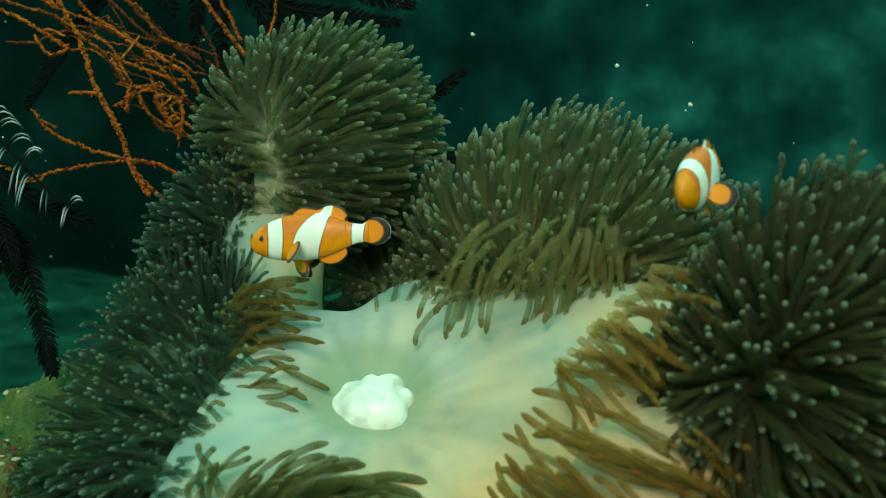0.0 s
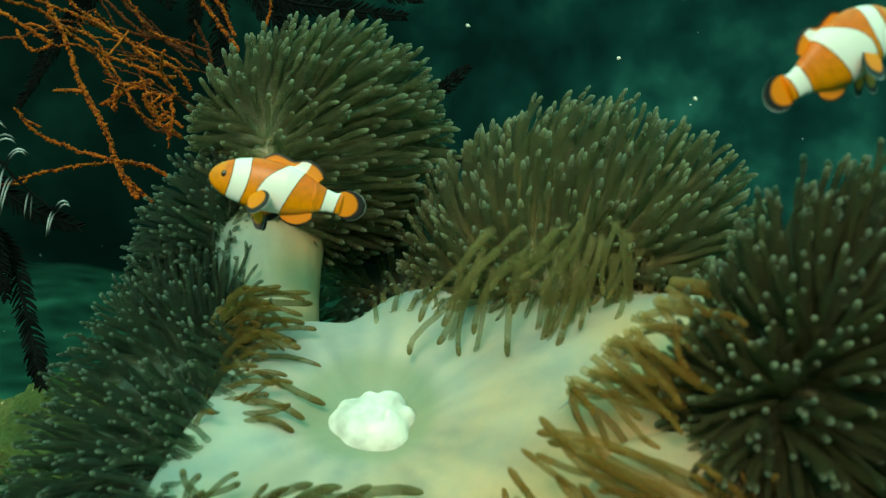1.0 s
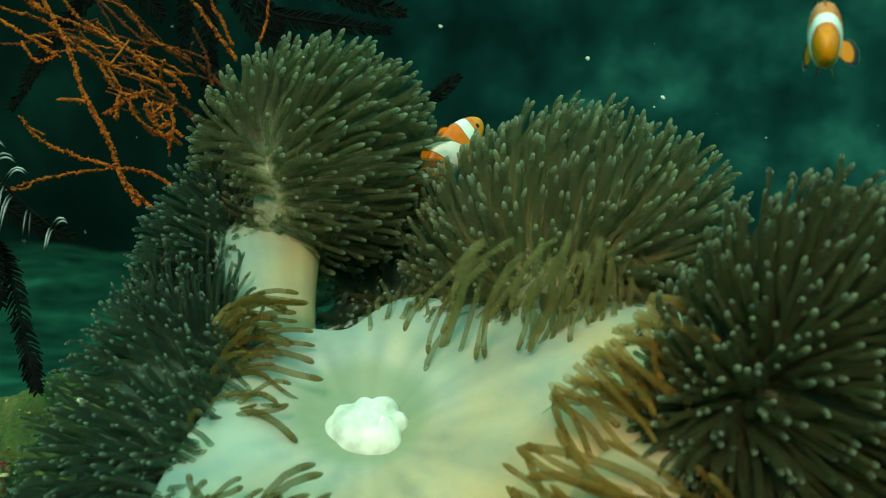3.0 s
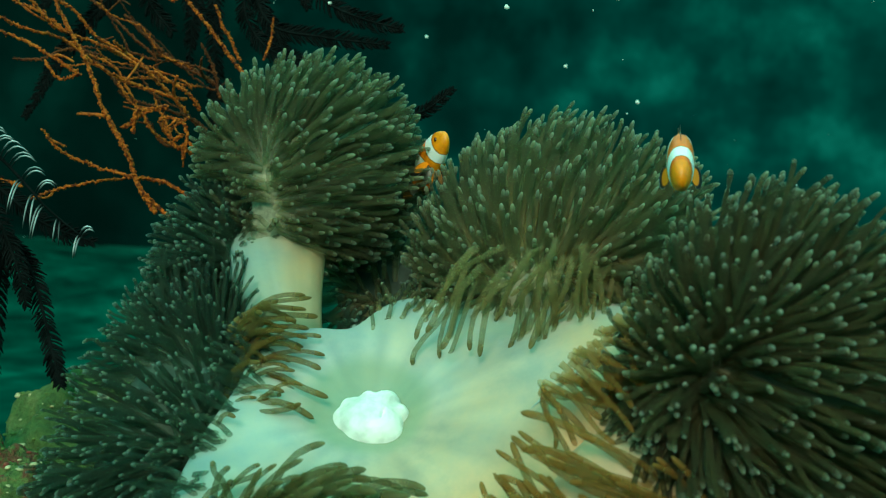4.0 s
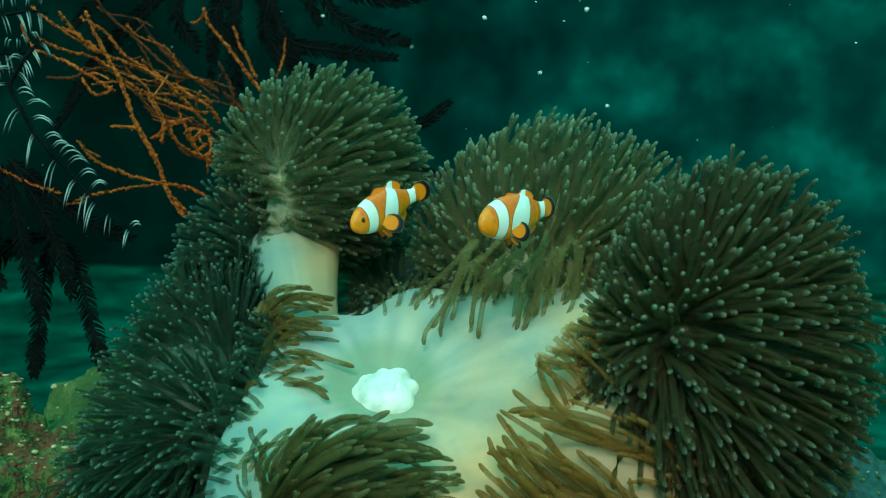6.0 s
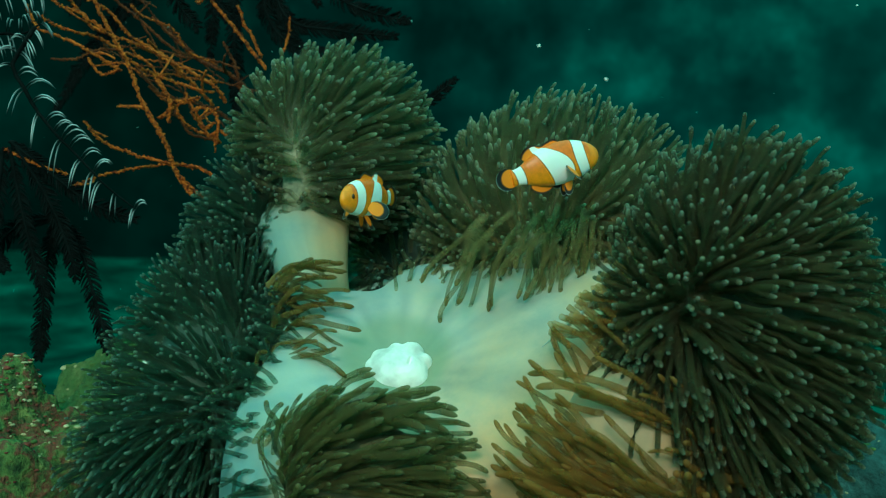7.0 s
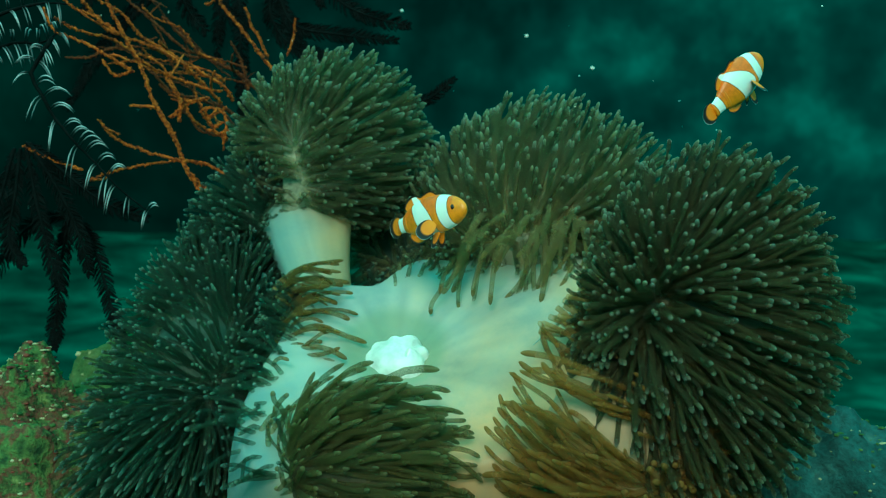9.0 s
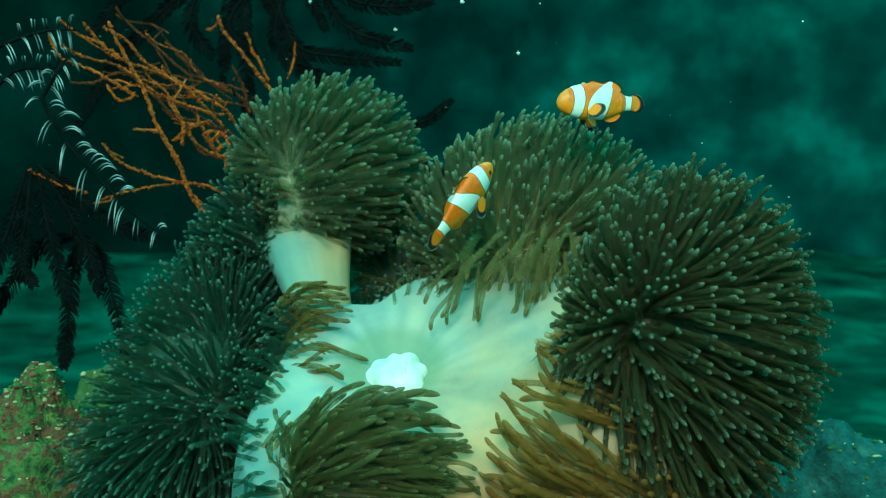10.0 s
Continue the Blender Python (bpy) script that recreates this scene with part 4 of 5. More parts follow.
for k, pts in enumerate((
    [(-0.290, 0.600, 0.075), (-0.294, 0.600, 0.043), (-0.299, 0.600, 0.012), (-0.290, 0.600, -0.006)],
    [(-0.286, 0.600, 0.075), (-0.279, 0.600, 0.035), (-0.272, 0.600, 0.004), (-0.264, 0.600, -0.024)],
    [(-0.282, 0.600, 0.075), (-0.263, 0.600, 0.043), (-0.251, 0.600, 0.015), (-0.244, 0.600, -0.013)],
    [(-0.294, 0.600, 0.075), (-0.306, 0.600, 0.036), (-0.319, 0.600, 0.004), (-0.327, 0.600, -0.020)],
    [(-0.286, 0.600, 0.079), (-0.266, 0.600, 0.063), (-0.235, 0.600, 0.038), (-0.204, 0.600, 0.026)],
)):
    feather_arm(DARK_STAR, pts, 0.0075, 0.0010, BLACK, BLACK, seed=10 + k)
for k in range(3):
    hub = arr((-0.262, 0.62, 0.030))
    a = math.radians(-150 + 45 * k)
    way = arr((math.cos(a), 0.3 * math.sin(k * 2.3), math.sin(a)))
    pts = [hub, hub + way * 0.035 + arr((0, 0, 0.008)), hub + way * 0.065 - arr((0, 0, 0.010)), hub + way * 0.080 - arr((0, 0, 0.022))]
    feather_arm(DARK_STAR, pts, 0.0075, 0.0010, BLACK, BLACK, seed=70 + k)
TOP_STAR = empty_thing("feather_star", SLOPE, "black feather star spread above the sea fan", "feather star")
for k, pts in enumerate((
    [(-0.091, 0.680, 0.220), (-0.074, 0.680, 0.193), (-0.048, 0.680, 0.180), (-0.019, 0.680, 0.173)],
    [(-0.127, 0.680, 0.216), (-0.110, 0.680, 0.176), (-0.075, 0.680, 0.167), (-0.030, 0.680, 0.162)],
    [(-0.100, 0.680, 0.229), (-0.065, 0.680, 0.211), (-0.034, 0.680, 0.206), (-0.003, 0.680, 0.210)],
    [(-0.118, 0.680, 0.220), (-0.127, 0.680, 0.185), (-0.110, 0.680, 0.158), (-0.075, 0.680, 0.149)],
    [(-0.140, 0.680, 0.229), (-0.163, 0.680, 0.194), (-0.145, 0.680, 0.172)],
    [(-0.184, 0.680, 0.225), (-0.193, 0.680, 0.194), (-0.176, 0.680, 0.168)],
)):
    feather_arm(TOP_STAR, pts, 0.0075, 0.0011, BLACK, BLACK, seed=20 + k)
for k in range(7):
    a = math.radians(-165 + 27 * k + 9 * math.sin(k * 4.1))
    reach = 0.10 + 0.05 * math.sin(k * 2.1)
    hub = arr((-0.165, 0.76, 0.265))
    way = arr((math.cos(a), 0.25 * math.sin(k * 1.7), math.sin(a)))
    pts = [hub, hub + way * reach * 0.5 + arr((0, 0, 0.012)), hub + way * reach, hub + way * reach * 1.35 - arr((0, 0, 0.03))]
    feather_arm(TOP_STAR, pts, 0.0080, 0.0012, BLACK, BLACK, seed=50 + k, thick=0.0008)
BACK_STAR = empty_thing("feather_star", SLOPE, "black feather star reaching out behind the anemone", "feather star")
for k, pts in enumerate((
    [(-0.040, 0.660, 0.093), (-0.022, 0.660, 0.108), (-0.005, 0.660, 0.114), (0.013, 0.660, 0.128)],
    [(-0.036, 0.660, 0.089), (-0.014, 0.660, 0.080), (0.008, 0.660, 0.071)],
)):
    feather_arm(BACK_STAR, pts, 0.0055, 0.0010, BLACK, BLACK, seed=30 + k)

# ---------------- clownfish ----------------


def fish_materials():
    m, n, l, b = material("fish_skin", 0.38, 0.45)
    s = attribute(n, "bar")
    low = attribute(n, "low")
    orange = mixed(n, l, low, (0.84, 0.170, 0.000), (0.96, 0.315, 0.002))
    fine = noise_of(n, l, 260, 3)
    spot = ramp(n, [(0.35, (0.85, 0.85, 0.85)), (0.65, (1.1, 1.1, 1.1))])
    l.new(fine.outputs[0], spot.inputs[0])
    orange = mixed(n, l, 1.0, orange, spot.outputs[0], "MULTIPLY")
    white = n.new("ShaderNodeMath")
    white.operation = "GREATER_THAN"
    white.inputs[1].default_value = 0.0
    l.new(s, white.inputs[0])
    rim = n.new("ShaderNodeMath")
    rim.operation = "GREATER_THAN"
    rim.inputs[1].default_value = -0.006
    l.new(s, rim.inputs[0])
    col = mixed(n, l, rim.outputs[0], orange, (0.10, 0.035, 0.010))
    col = mixed(n, l, white.outputs[0], col, (0.96, 0.98, 0.97))
    l.new(col, b.inputs["Base Color"])
    b.inputs["Subsurface Weight"].default_value = 0.1
    b.inputs["Subsurface Radius"].default_value = (0.003, 0.002, 0.001)
    b.inputs["Subsurface Scale"].default_value = 1.0
    bump(n, l, b, fine.outputs[0], 0.1, 0.0003)
    fm, fn, fl, fb = material("fish_fin", 0.45, 0.35)
    e = attribute(fn, "edge")
    fr = ramp(fn, [(0.0, (0.94, 0.30, 0.002)), (0.68, (0.88, 0.235, 0.002)), (0.76, (0.012, 0.010, 0.010)), (0.97, (0.012, 0.010, 0.010)), (0.985, (0.35, 0.38, 0.38))])
    fl.new(e, fr.inputs[0])
    ray = noise_of(fn, fl, 500, 2)
    white_fin = fn.new("ShaderNodeMath")
    white_fin.operation = "GREATER_THAN"
    white_fin.inputs[1].default_value = 0.0
    fl.new(attribute(fn, "bar"), white_fin.inputs[0])
    inner = fn.new("ShaderNodeMath")
    inner.operation = "LESS_THAN"
    inner.inputs[1].default_value = 0.74
    fl.new(e, inner.inputs[0])
    both = fn.new("ShaderNodeMath")
    both.operation = "MULTIPLY"
    fl.new(white_fin.outputs[0], both.inputs[0])
    fl.new(inner.outputs[0], both.inputs[1])
    fl.new(mixed(fn, fl, both.outputs[0], fr.outputs[0], (0.94, 0.96, 0.95)), fb.inputs["Base Color"])
    bump(fn, fl, fb, ray.outputs[0], 0.2, 0.0003)
    em, en, el, eb = material("fish_eye", 0.1, 0.8)
    eb.inputs["Base Color"].default_value = (0.035, 0.010, 0.004, 1)
    return m, fm, em


SKIN, FIN, EYE_DARK = fish_materials()
STATIONS = ((0.0, 0.010), (0.008, 0.036), (0.025, 0.064), (0.05, 0.088), (0.10, 0.121), (0.17, 0.150), (0.27, 0.174), (0.38, 0.182), (0.50, 0.172), (0.60, 0.143), (0.68, 0.106), (0.75, 0.078), (0.80, 0.070), (0.84, 0.072))


def bar_at(s, k, broad):
    """How far inside a white bar a point lies: s along the fish from the nose, k its height in half depths."""
    curve = max(-0.2, 1 - k * k)
    head = min(s - (0.120 + 0.012 * k + 0.035 * curve), (0.222 + 0.016 * k + 0.040 * curve) - s)
    front = 0.400 + 0.085 * k - broad * curve + 0.045 * min(1.0, max(0, k)) ** 2
    belt = min(s - front, (0.540 + 0.065 * k) - s)
    stem = min(s - (0.735 + 0.02 * k), (0.815 + 0.03 * k + 0.03 * k * k) - s)
    return max(head, belt, stem)


def body_mesh(length, lo, hi, name, shrink=1.0, broad=0.05):
    """The trunk from lo to hi of the length, nose at +x; bars lean as on the living fish."""
    rows, cols = max(10, int(100 * (hi - lo))), 28
    verts, bar, low = [], [], []
    xs = [q[0] for q in STATIONS]
    hs = [q[1] for q in STATIONS]
    for i in range(rows + 1):
        s = lo + (hi - lo) * i / rows
        h = float(np.interp(s, xs, hs)) * shrink * (0.90 if broad < 0.06 else 1.0)
        w = h * (0.56 if s < 0.5 else 0.56 - 0.55 * (s - 0.5))
        mid = 0.012 * math.sin(math.pi * min(1, s / 0.8)) - 0.02 * max(0, 0.1 - s)
        for j in range(cols):
            a = 2 * math.pi * j / cols
            z = math.sin(a) * h
            y = math.copysign(abs(math.cos(a)) ** 0.85, math.cos(a)) * w
            verts.append((length * (0.5 - s), length * y, length * (z + mid)))
            k = z / 0.18
            bar.append(bar_at(s, k, broad))
            low.append(min(1, max(0, 0.5 - 2.2 * k * 0.5)) if s > 0.1 else 0.8)
    faces = grid_faces(rows + 1, cols) + [tuple(range(cols - 1, -1, -1)), tuple(rows * cols + j for j in range(cols))]
    return mesh_of(name, verts, faces, SKIN, (("bar", bar), ("low", low)))


def fin_mesh(name, length, outline, thick=0.006, fold=0.0, dark=1.0, barred=None):
    """A fin as a thin solid fan: outline gives points in units of the fish's length, the first two being the ends of its root."""
    p = arr(outline)
    root_a, root_b, rim = p[0], p[1], p[2:]
    line = smooth_line(np.c_[np.vstack([root_a, rim, root_b]), np.zeros(len(rim) + 2)], 26)[:, :2]
    layers = 9
    verts, edge, bar, faces = [], [], [], []
    for face in (1, -1):
        for i in range(layers):
            f = i / (layers - 1)
            for k, q in enumerate(line):
                u = k / (len(line) - 1)
                root = root_a + (root_b - root_a) * u
                xy = root + (q - root) * f
                ripple = fold * f * math.sin(u * 30) * 0.4 + fold * f * f * 2
                verts.append((length * xy[0], length * (face * thick * (1 - 0.8 * f) * 0.5 + ripple), length * xy[1]))
                rim_u = min(1.0, min(u, 1 - u) * 9)
                edge.append(dark * f * (0.3 + 0.7 * rim_u))
                bar.append(-1.0 if barred is None else bar_at(0.5 - xy[0] + barred[1], xy[1] / 0.18, barred[0]))
    n = len(line)
    for side in range(2):
        faces += grid_faces(layers, n, False, side * layers * n)
    for k in range(n - 1):
        a, b = (layers - 1) * n + k, (2 * layers - 1) * n + k
        faces.append((a, a + 1, b + 1, b))
    return mesh_of(name, verts, faces, FIN, (("edge", edge), ("bar", bar)))


def clownfish(length, label, broad):
    fish = empty_thing("clownfish", SLOPE, label, "fish", "pair of clownfish")
    part("body", body_mesh(length, 0.0, 0.70, "body", 1.0, broad), fish)
    stem_me = body_mesh(length, 0.66, 0.85, "tail_stem", 0.985, broad)
    pivot = 0.5 - 0.68
    stem_me.transform(Matrix.Translation((-pivot * length, 0, 0)))
    stem = part("tail_stem", stem_me, fish, pose(pivot * length, 0, 0))
    tail = fin_mesh("tail_fin", length, [(-0.13, 0.060), (-0.13, -0.045), (-0.20, 0.098), (-0.27, 0.088), (-0.315, 0.045), (-0.325, 0.005), (-0.315, -0.035), (-0.27, -0.078), (-0.20, -0.088)], barred=(broad, 0.18))
    part("tail_fin", tail, stem)
    part("dorsal_fin", fin_mesh("dorsal_fin", length, [(0.22, 0.13), (-0.18, 0.10), (0.19, 0.175), (0.12, 0.225), (0.05, 0.215), (-0.01, 0.200), (-0.08, 0.225), (-0.16, 0.205), (-0.21, 0.150)], 0.010, dark=0.86, barred=(broad, 0.0)), fish)
    part("anal_fin", fin_mesh("anal_fin", length, [(0.02, -0.14), (-0.17, -0.08), (0.0, -0.175), (-0.06, -0.198), (-0.13, -0.188), (-0.19, -0.135)], 0.010, dark=0.84, barred=(broad, 0.0)), fish)
    sides = []
    paddle = fin_mesh("pectoral_fin", length, [(0.0, 0.036), (0.0, -0.036), (-0.05, 0.078), (-0.125, 0.086), (-0.177, 0.048), (-0.184, -0.013), (-0.150, -0.068), (-0.075, -0.078)], 0.008, dark=1.0)
    pelvic = fin_mesh("pelvic_fin", length, [(0.03, 0.0), (-0.03, 0.0), (0.01, -0.07), (-0.03, -0.125), (-0.07, -0.12), (-0.07, -0.05)], 0.008)
    for sgn in (1, -1):
        base = pose(0.19 * length, sgn * 0.078 * length, -0.065 * length, 0, -38, 0)
        fin = part("pectoral_fin", paddle, fish, base @ pose(0, 0, 0, 0, 0, -35 * sgn))
        sides.append((fin, base, sgn))
        part("pelvic_fin", pelvic, fish, pose(0.16 * length, sgn * 0.025 * length, -0.145 * length, sgn * 14, 0, 0))
        v, f = lumpy_ball((0, 0, 0), (0.021 * length, 0.010 * length, 0.024 * length), 10, 14, 0.0)
        part("eye", mesh_of("eye", v, f, EYE_DARK), fish, pose((0.5 - 0.105) * length, sgn * 0.056 * length, 0.022 * length), "dark glossy eye")
    return fish, stem, pose(pivot * length, 0, 0), sides


FISH_A = clownfish(0.066, "orange clownfish with three white bars beside the column", 0.05)
FISH_B = clownfish(0.060, "bright orange clownfish with three white bars in open water", 0.09)

# ---------------- drifting specks ----------------
SNOW_RNG = np.random.default_rng(5)
pieces = []
for k in range(150):
    y = 0.25 + 1.1 * SNOW_RNG.random()
    c = arr(((SNOW_RNG.random() - 0.5) * 0.95 * (y + 0.1), y, (SNOW_RNG.random() - 0.35) * 0.52 * (y + 0.1)))
    s = 0.00025 + 0.0005 * SNOW_RNG.random() ** 3
    if y > 0.5 or c[2] > 0.1:
        pieces.append(lumpy_ball(c, (s, s * 0.7, s * 0.8), 5, 6, 0.3, 900, seed=k))
for c, s in (((0.070, 0.62, 0.165), 0.0016), ((0.155, 0.70, 0.190), 0.0018), ((-0.045, 0.66, 0.175), 0.0012), ((0.19, 0.80, 0.13), 0.0016), ((0.125, 0.75, 0.150), 0.0015), ((0.02, 0.72, 0.165), 0.0014)):
    pieces.append(lumpy_ball(c, (s, s * 0.8, s), 7, 9, 0.4, 500, seed=s * 1e4))
v, f = joined(pieces)
SNOW = tagged(new("floating_specks", mesh_of("floating_specks", v, f, SHELL)), "tiny pale specks drifting in the water", "specks", kind="stuff")
SNOW.matrix_basis = SLOPE

# ---------------- movement ----------------


def swim(x, y, z, dx, dy, dz, roll=0):
    """A fish's pose from its middle and heading in the slope frame."""
    d = Vector((dx, dy, dz)).normalized()
    side = Vector((0, 0, 1)).cross(d)
    side = side.normalized() if side.length > 1e-4 else Vector((0, 1, 0))
    up = d.cross(side)
    m = Matrix((d, side, up)).transposed().to_4x4()
    m.translation = (x, y, z)
    return SLOPE @ m @ pose(0, 0, 0, roll)


def motions():
    walk(FISH_A[0], [
        (0.00, swim(-0.0561, 0.4750, 0.0158, -0.983, 0.159, -0.092)),
        (0.30, swim(-0.0655, 0.4700, 0.0213, -0.951, -0.300, 0.080)),
        (0.60, swim(-0.0663, 0.4650, 0.0247, -0.995, 0.000, 0.103)),
        (0.90, swim(-0.0644, 0.4620, 0.0334, -0.999, 0.000, 0.045)),
        (1.00, swim(-0.0660, 0.4600, 0.0374, -0.976, 0.000, 0.218)),
        (1.20, swim(-0.0666, 0.4600, 0.0405, -0.977, 0.000, 0.212)),
        (1.50, swim(-0.0658, 0.4620, 0.0345, -0.886, -0.417, -0.204)),
        (1.70, swim(-0.0611, 0.4650, 0.0366, -0.830, -0.515, -0.214)),
        (1.80, swim(-0.0632, 0.4650, 0.0340, -0.265, -0.935, -0.237)),
        (1.90, swim(-0.0580, 0.4680, 0.0361, 0.620, -0.750, -0.228)),
        (2.00, swim(-0.0560, 0.4720, 0.0385, 0.890, -0.380, -0.250)),
        (2.10, swim(-0.0510, 0.4780, 0.0335, 0.940, -0.330, -0.050)),
        (2.30, swim(-0.0413, 0.4950, 0.0315, 0.935, 0.331, 0.128)),
        (2.50, swim(-0.0227, 0.5180, 0.0363, 0.821, 0.263, 0.506, 15)),
        (2.70, swim(-0.0113, 0.5600, 0.0573, 0.791, 0.000, 0.612, 15)),
        (3.10, swim(0.0050, 0.5700, 0.0696, 0.546, 0.513, 0.662)),
        (3.50, swim(-0.0012, 0.6000, 0.0658, 0.465, 0.467, 0.752)),
        (3.80, swim(-0.0061, 0.6050, 0.0628, 0.409, -0.579, 0.705)),
        (4.10, swim(-0.0045, 0.5359, 0.0681, 0.371, -0.856, 0.360)),
        (4.40, swim(-0.0068, 0.4533, 0.0580, 0.197, -0.947, -0.254)),
        (4.50, swim(-0.0040, 0.4359, 0.0547, 0.125, -0.963, -0.241)),
        (4.70, swim(-0.0030, 0.4341, 0.0592, 0.149, -0.972, -0.181)),
        (5.00, swim(-0.0033, 0.4302, 0.0645, 0.046, -0.975, -0.218)),
        (5.30, swim(-0.0030, 0.4374, 0.0707, 0.013, -0.963, -0.271)),
        (5.50, swim(-0.0075, 0.4611, 0.0652, -0.348, -0.856, -0.383)),
        (5.70, swim(-0.0177, 0.4999, 0.0560, -0.640, -0.644, -0.419)),
        (6.20, swim(-0.0326, 0.5100, 0.0380, -0.612, -0.710, -0.348)),
        (6.80, swim(-0.0386, 0.5000, 0.0209, -0.418, -0.879, -0.229)),
        (7.00, swim(-0.0449, 0.5000, 0.0344, -0.486, -0.872, -0.058)),
        (7.20, swim(-0.0465, 0.5000, 0.0383, -0.792, -0.603, -0.093)),
        (7.50, swim(-0.0506, 0.4950, 0.0286, -0.665, -0.671, -0.329)),
        (7.70, swim(-0.0420, 0.4950, 0.0218, -0.542, -0.732, -0.413)),
        (8.00, swim(-0.0426, 0.4950, 0.0263, -0.256, -0.929, -0.266)),
        (8.20, swim(-0.0347, 0.4950, 0.0229, -0.253, -0.943, -0.217)),
        (8.40, swim(-0.0282, 0.4750, 0.0185, -0.100, -0.780, -0.600)),
        (8.50, swim(-0.0262, 0.4650, 0.0160, 0.150, -0.560, -0.810)),
        (8.60, swim(-0.0249, 0.4550, 0.0112, 0.580, -0.780, -0.233)),
        (8.80, swim(-0.0150, 0.4550, 0.0138, 0.736, -0.677, -0.028)),
        (9.00, swim(-0.0149, 0.4550, 0.0214, 0.685, -0.703, 0.192)),
        (9.30, swim(-0.0115, 0.4550, 0.0325, 0.698, -0.685, 0.209)),
        (9.50, swim(-0.0057, 0.4550, 0.0334, 0.760, -0.640, 0.112)),
        (9.70, swim(-0.0093, 0.4550, 0.0355, 0.927, 0.303, 0.221, 20)),
        (10.00, swim(0.0075, 0.4500, 0.0402, 0.574, 0.365, 0.733, 28)),
    ])
    walk(FISH_B[0], [
        (0.00, swim(0.1002, 0.4000, 0.0380, -0.489, -0.796, -0.356)),
        (0.20, swim(0.1052, 0.4100, 0.0429, 0.094, -0.995, -0.011)),
        (0.40, swim(0.1180, 0.4200, 0.0604, 0.244, -0.969, 0.045)),
        (0.60, swim(0.1251, 0.4050, 0.0655, 0.366, -0.930, 0.040)),
        (0.80, swim(0.1220, 0.3800, 0.0677, 0.755, -0.408, 0.513)),
        (1.00, swim(0.1227, 0.3600, 0.0733, 0.783, 0.342, 0.520)),
        (1.20, swim(0.1271, 0.3600, 0.0839, 0.737, 0.442, 0.511)),
        (1.50, swim(0.1385, 0.3700, 0.0771, 0.440, 0.680, 0.590)),
        (1.65, swim(0.1533, 0.3800, 0.0733, 0.432, 0.859, 0.274)),
        (1.80, swim(0.1686, 0.4300, 0.0795, -0.368, 0.888, 0.277)),
        (2.00, swim(0.1664, 0.4500, 0.0772, -0.952, -0.297, -0.074)),
        (2.10, swim(0.1545, 0.4500, 0.0766, -0.956, -0.285, -0.061)),
        (2.30, swim(0.1392, 0.4300, 0.0855, -0.562, -0.823, -0.088)),
        (2.50, swim(0.1448, 0.4000, 0.1085, -0.458, -0.805, -0.376)),
        (2.70, swim(0.1449, 0.3850, 0.1070, -0.392, -0.808, -0.439)),
        (3.20, swim(0.1352, 0.4000, 0.0986, -0.242, -0.877, -0.415)),
        (3.80, swim(0.1128, 0.4300, 0.0861, -0.137, -0.913, -0.384)),
        (4.10, swim(0.1064, 0.4300, 0.0591, -0.253, -0.877, -0.409)),
        (4.40, swim(0.0980, 0.4300, 0.0561, -0.408, -0.833, -0.375)),
        (4.50, swim(0.0978, 0.4300, 0.0548, -0.503, -0.784, -0.364)),
        (4.70, swim(0.0851, 0.4300, 0.0508, -0.703, -0.644, -0.300)),
        (5.00, swim(0.0727, 0.4300, 0.0577, -0.297, -0.898, -0.325)),
        (5.30, swim(0.0679, 0.4300, 0.0425, -0.279, -0.900, -0.335)),
        (5.50, swim(0.0695, 0.4300, 0.0313, -0.813, -0.450, -0.370)),
        (5.70, swim(0.0479, 0.4300, 0.0312, -0.829, -0.506, -0.237)),
        (6.10, swim(0.0379, 0.4300, 0.0389, -0.630, -0.753, -0.189)),
        (6.40, swim(0.0347, 0.4300, 0.0489, 0.039, -0.995, -0.093)),
        (6.80, swim(0.0372, 0.4300, 0.0537, 0.592, -0.805, 0.038)),
        (7.00, swim(0.0465, 0.4300, 0.0454, 0.923, 0.269, 0.276)),
        (7.20, swim(0.0708, 0.4300, 0.0509, 0.756, 0.414, 0.507)),
        (7.50, swim(0.1005, 0.4300, 0.0686, 0.845, 0.216, 0.489)),
        (7.70, swim(0.1124, 0.4300, 0.0822, 0.860, -0.392, 0.327)),
        (8.00, swim(0.1256, 0.4400, 0.0744, 0.616, -0.780, 0.113)),
        (8.20, swim(0.1289, 0.4400, 0.0786, 0.805, 0.550, 0.221)),
        (8.40, swim(0.1385, 0.4500, 0.0735, 0.840, 0.100, 0.520)),
        (8.60, swim(0.1500, 0.4450, 0.0780, 0.740, 0.250, 0.560)),
        (8.80, swim(0.1611, 0.4550, 0.0844, 0.453, 0.681, 0.575)),
        (9.00, swim(0.1584, 0.4450, 0.0930, 0.640, 0.400, 0.640)),
        (9.10, swim(0.1574, 0.4650, 0.0967, 0.144, 0.887, 0.438)),
        (9.20, swim(0.1572, 0.4650, 0.0930, -0.710, 0.515, 0.481)),
        (9.40, swim(0.1411, 0.4650, 0.1019, -0.830, 0.518, 0.207)),
        (9.70, swim(0.1272, 0.4650, 0.1094, -0.999, 0.000, 0.045)),
        (10.00, swim(0.0930, 0.4650, 0.0997, -0.956, -0.295, -0.011)),
    ])
    bends = {1.8: -30, 1.9: -55, 2.0: -60, 2.1: -50, 2.2: -25, 8.4: 15, 8.5: 25, 8.6: -30, 8.7: -30}
    for phase, (fish, stem, rest, sides) in enumerate((FISH_A, FISH_B)):
        rows = []
        for k in range(101):
            t = k / 10
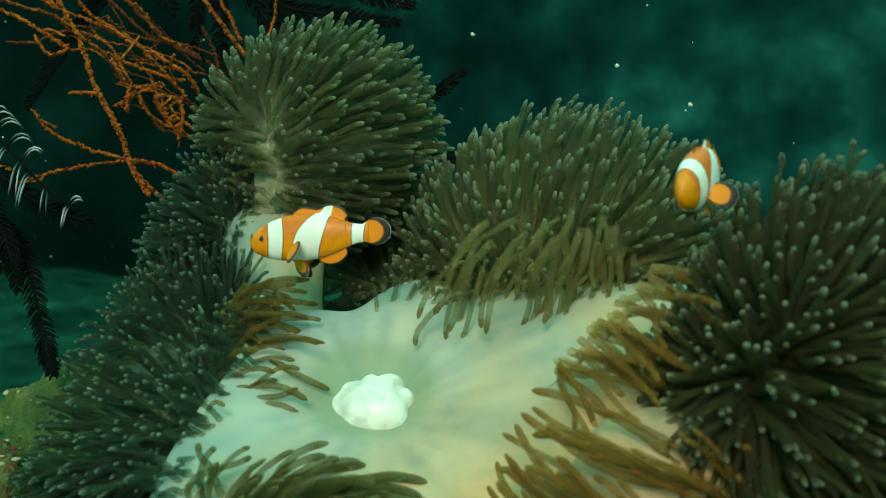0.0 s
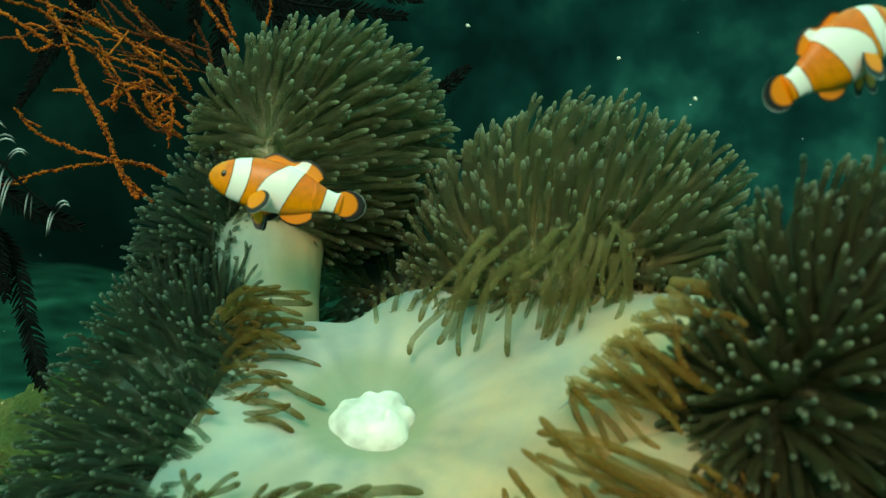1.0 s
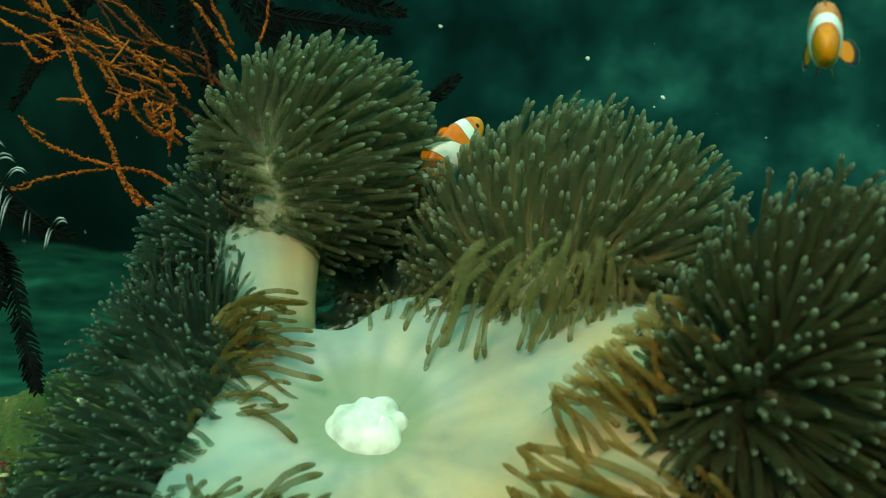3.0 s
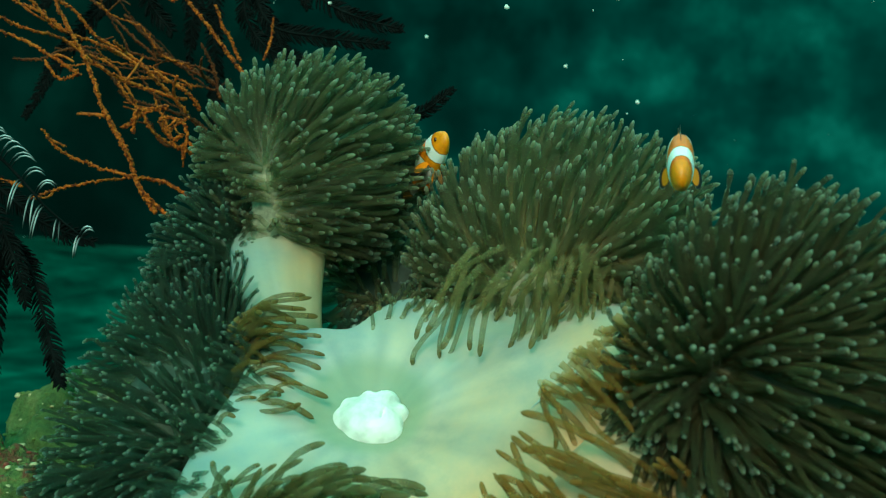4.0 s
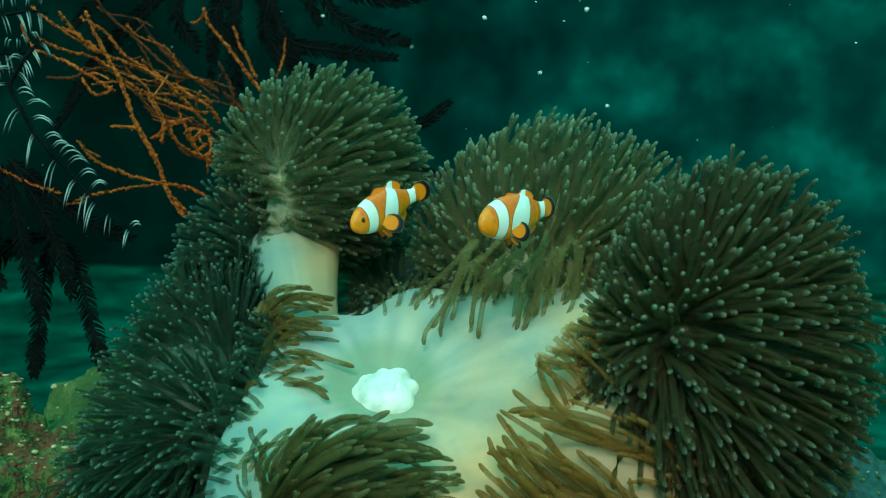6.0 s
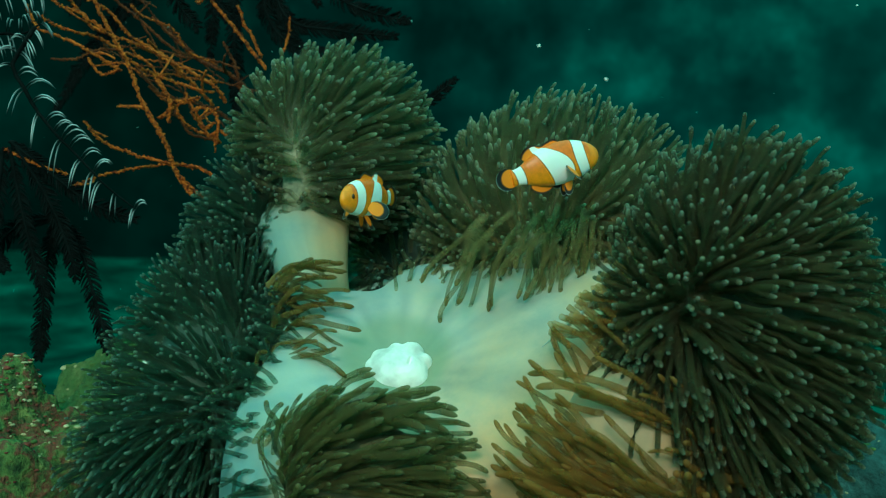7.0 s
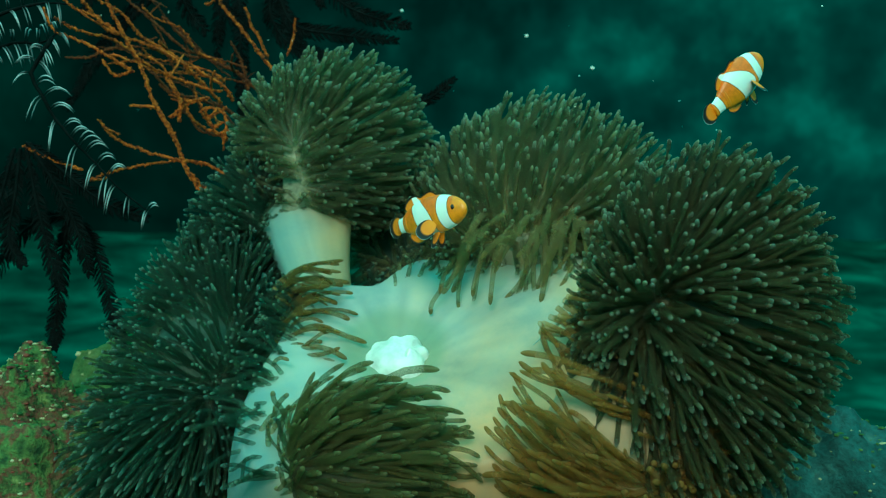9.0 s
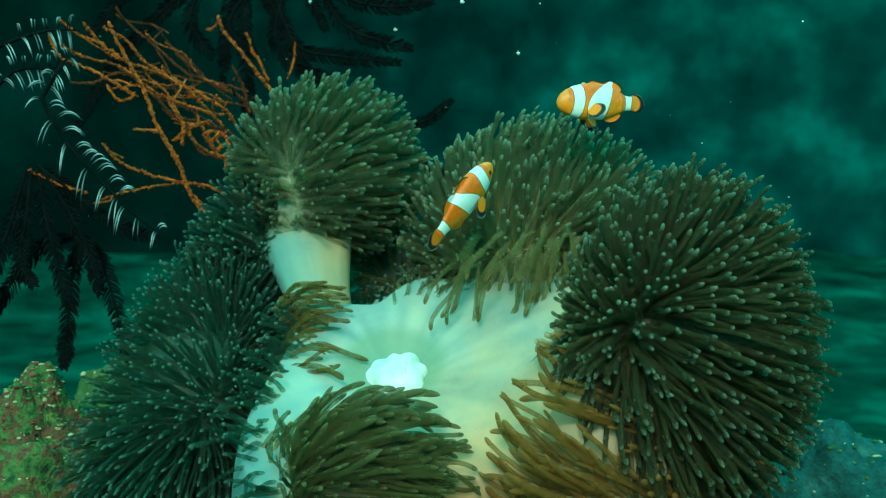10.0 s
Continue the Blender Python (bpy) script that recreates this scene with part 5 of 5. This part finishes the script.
            a = 12 * math.sin(2 * math.pi * 2.3 * t + phase * 1.7)
            if phase == 0:
                a += bends.get(round(t, 1), 0)
            rows.append((t, rest @ pose(0, 0, 0, 0, 0, a)))
        walk(stem, rows)
        for fin, base, sgn in sides:
            walk(fin, [(k / 10, base @ pose(0, 0, 0, 0, 0, -sgn * (38 + 24 * math.sin(2 * math.pi * 1.9 * k / 10 + phase + sgn)))) for k in range(101)])
    # lobes sway with the surge, and settle from where the first swell left them
    drift = {
        "left": ((0, 0.031, 0), (2.5, 0.032, 0), (5, 0.020, 0), (7.5, 0.012, 0), (10, 0, 0)),
        "shoulder": ((0, 0.012, 0), (2.5, 0.014, 0), (5, 0.008, 0), (7.5, 0.006, 0), (10, 0, 0)),
        "front": ((0, 0, -0.010), (2.5, 0, -0.010), (5, 0, -0.002), (7.5, 0, 0.006), (10, 0, 0.006)),
        "upper": ((0, 0.0095, -0.001), (2.5, 0.0160, -0.006), (5, 0, -0.002), (7.5, 0.0086, -0.002), (10, 0, -0.004)),
        "ridge": ((0, 0.004, -0.0156), (2.5, 0.0086, -0.0082), (5, 0.0139, 0.0), (7.5, 0.0049, -0.003), (10, 0, 0)),
        "dome": ((0, 0.024, -0.014), (2.5, 0.024, -0.010), (5, 0.012, 0.004), (7.5, 0.012, 0.003), (10, 0, 0)),
    }
    for k, (name, ob) in enumerate(LOBES.items()):
        home = ob.matrix_basis.copy()
        keys = drift.get(name, ((0, 0, 0), (10, 0, 0)))
        sway = 1.5 if name in ("upper", "ridge", "dome") else 0.5
        rows = []
        for i in range(21):
            t = i / 2
            a = sway * math.sin(2 * math.pi * t / 4.6 + 0.5 * k)
            shift = Vector((float(np.interp(t, [q[0] for q in keys], [q[1] for q in keys])), 0, float(np.interp(t, [q[0] for q in keys], [q[2] for q in keys]))))
            rows.append((t, Matrix.Translation(shift) @ home @ pose(0, 0, 0, 0.4 * a, a, 0)))
        walk(ob, rows)
    # single tentacles bend to and fro at their roots
    for k, (ob, m, size) in enumerate(SINGLES):
        rows = []
        for i in range(11):
            t = float(i)
            a = 7 * math.sin(2 * math.pi * t / 4.6 + 0.7 * k)
            b = 5 * math.sin(2 * math.pi * t / 3.7 + 1.3 * k)
            rows.append((t, m @ pose(0, 0, 0, b, a, 0)))
        walk(ob, rows)
        ob.scale = (size, size, size)
    for star, size in ((PALE_STAR, 0.0025), (DARK_STAR, 0.003), (TOP_STAR, 0.003)):
        walk(star, [(i / 2, SLOPE @ pose(size * math.sin(i * 0.68), 0, 0.6 * size * math.sin(i * 0.55 + 1))) for i in range(21)])
    walk(SNOW, [(0.0, SLOPE), (5.0, SLOPE @ pose(-0.03, 0, 0.012)), (10.0, SLOPE @ pose(-0.05, 0, 0.03))])


motions()
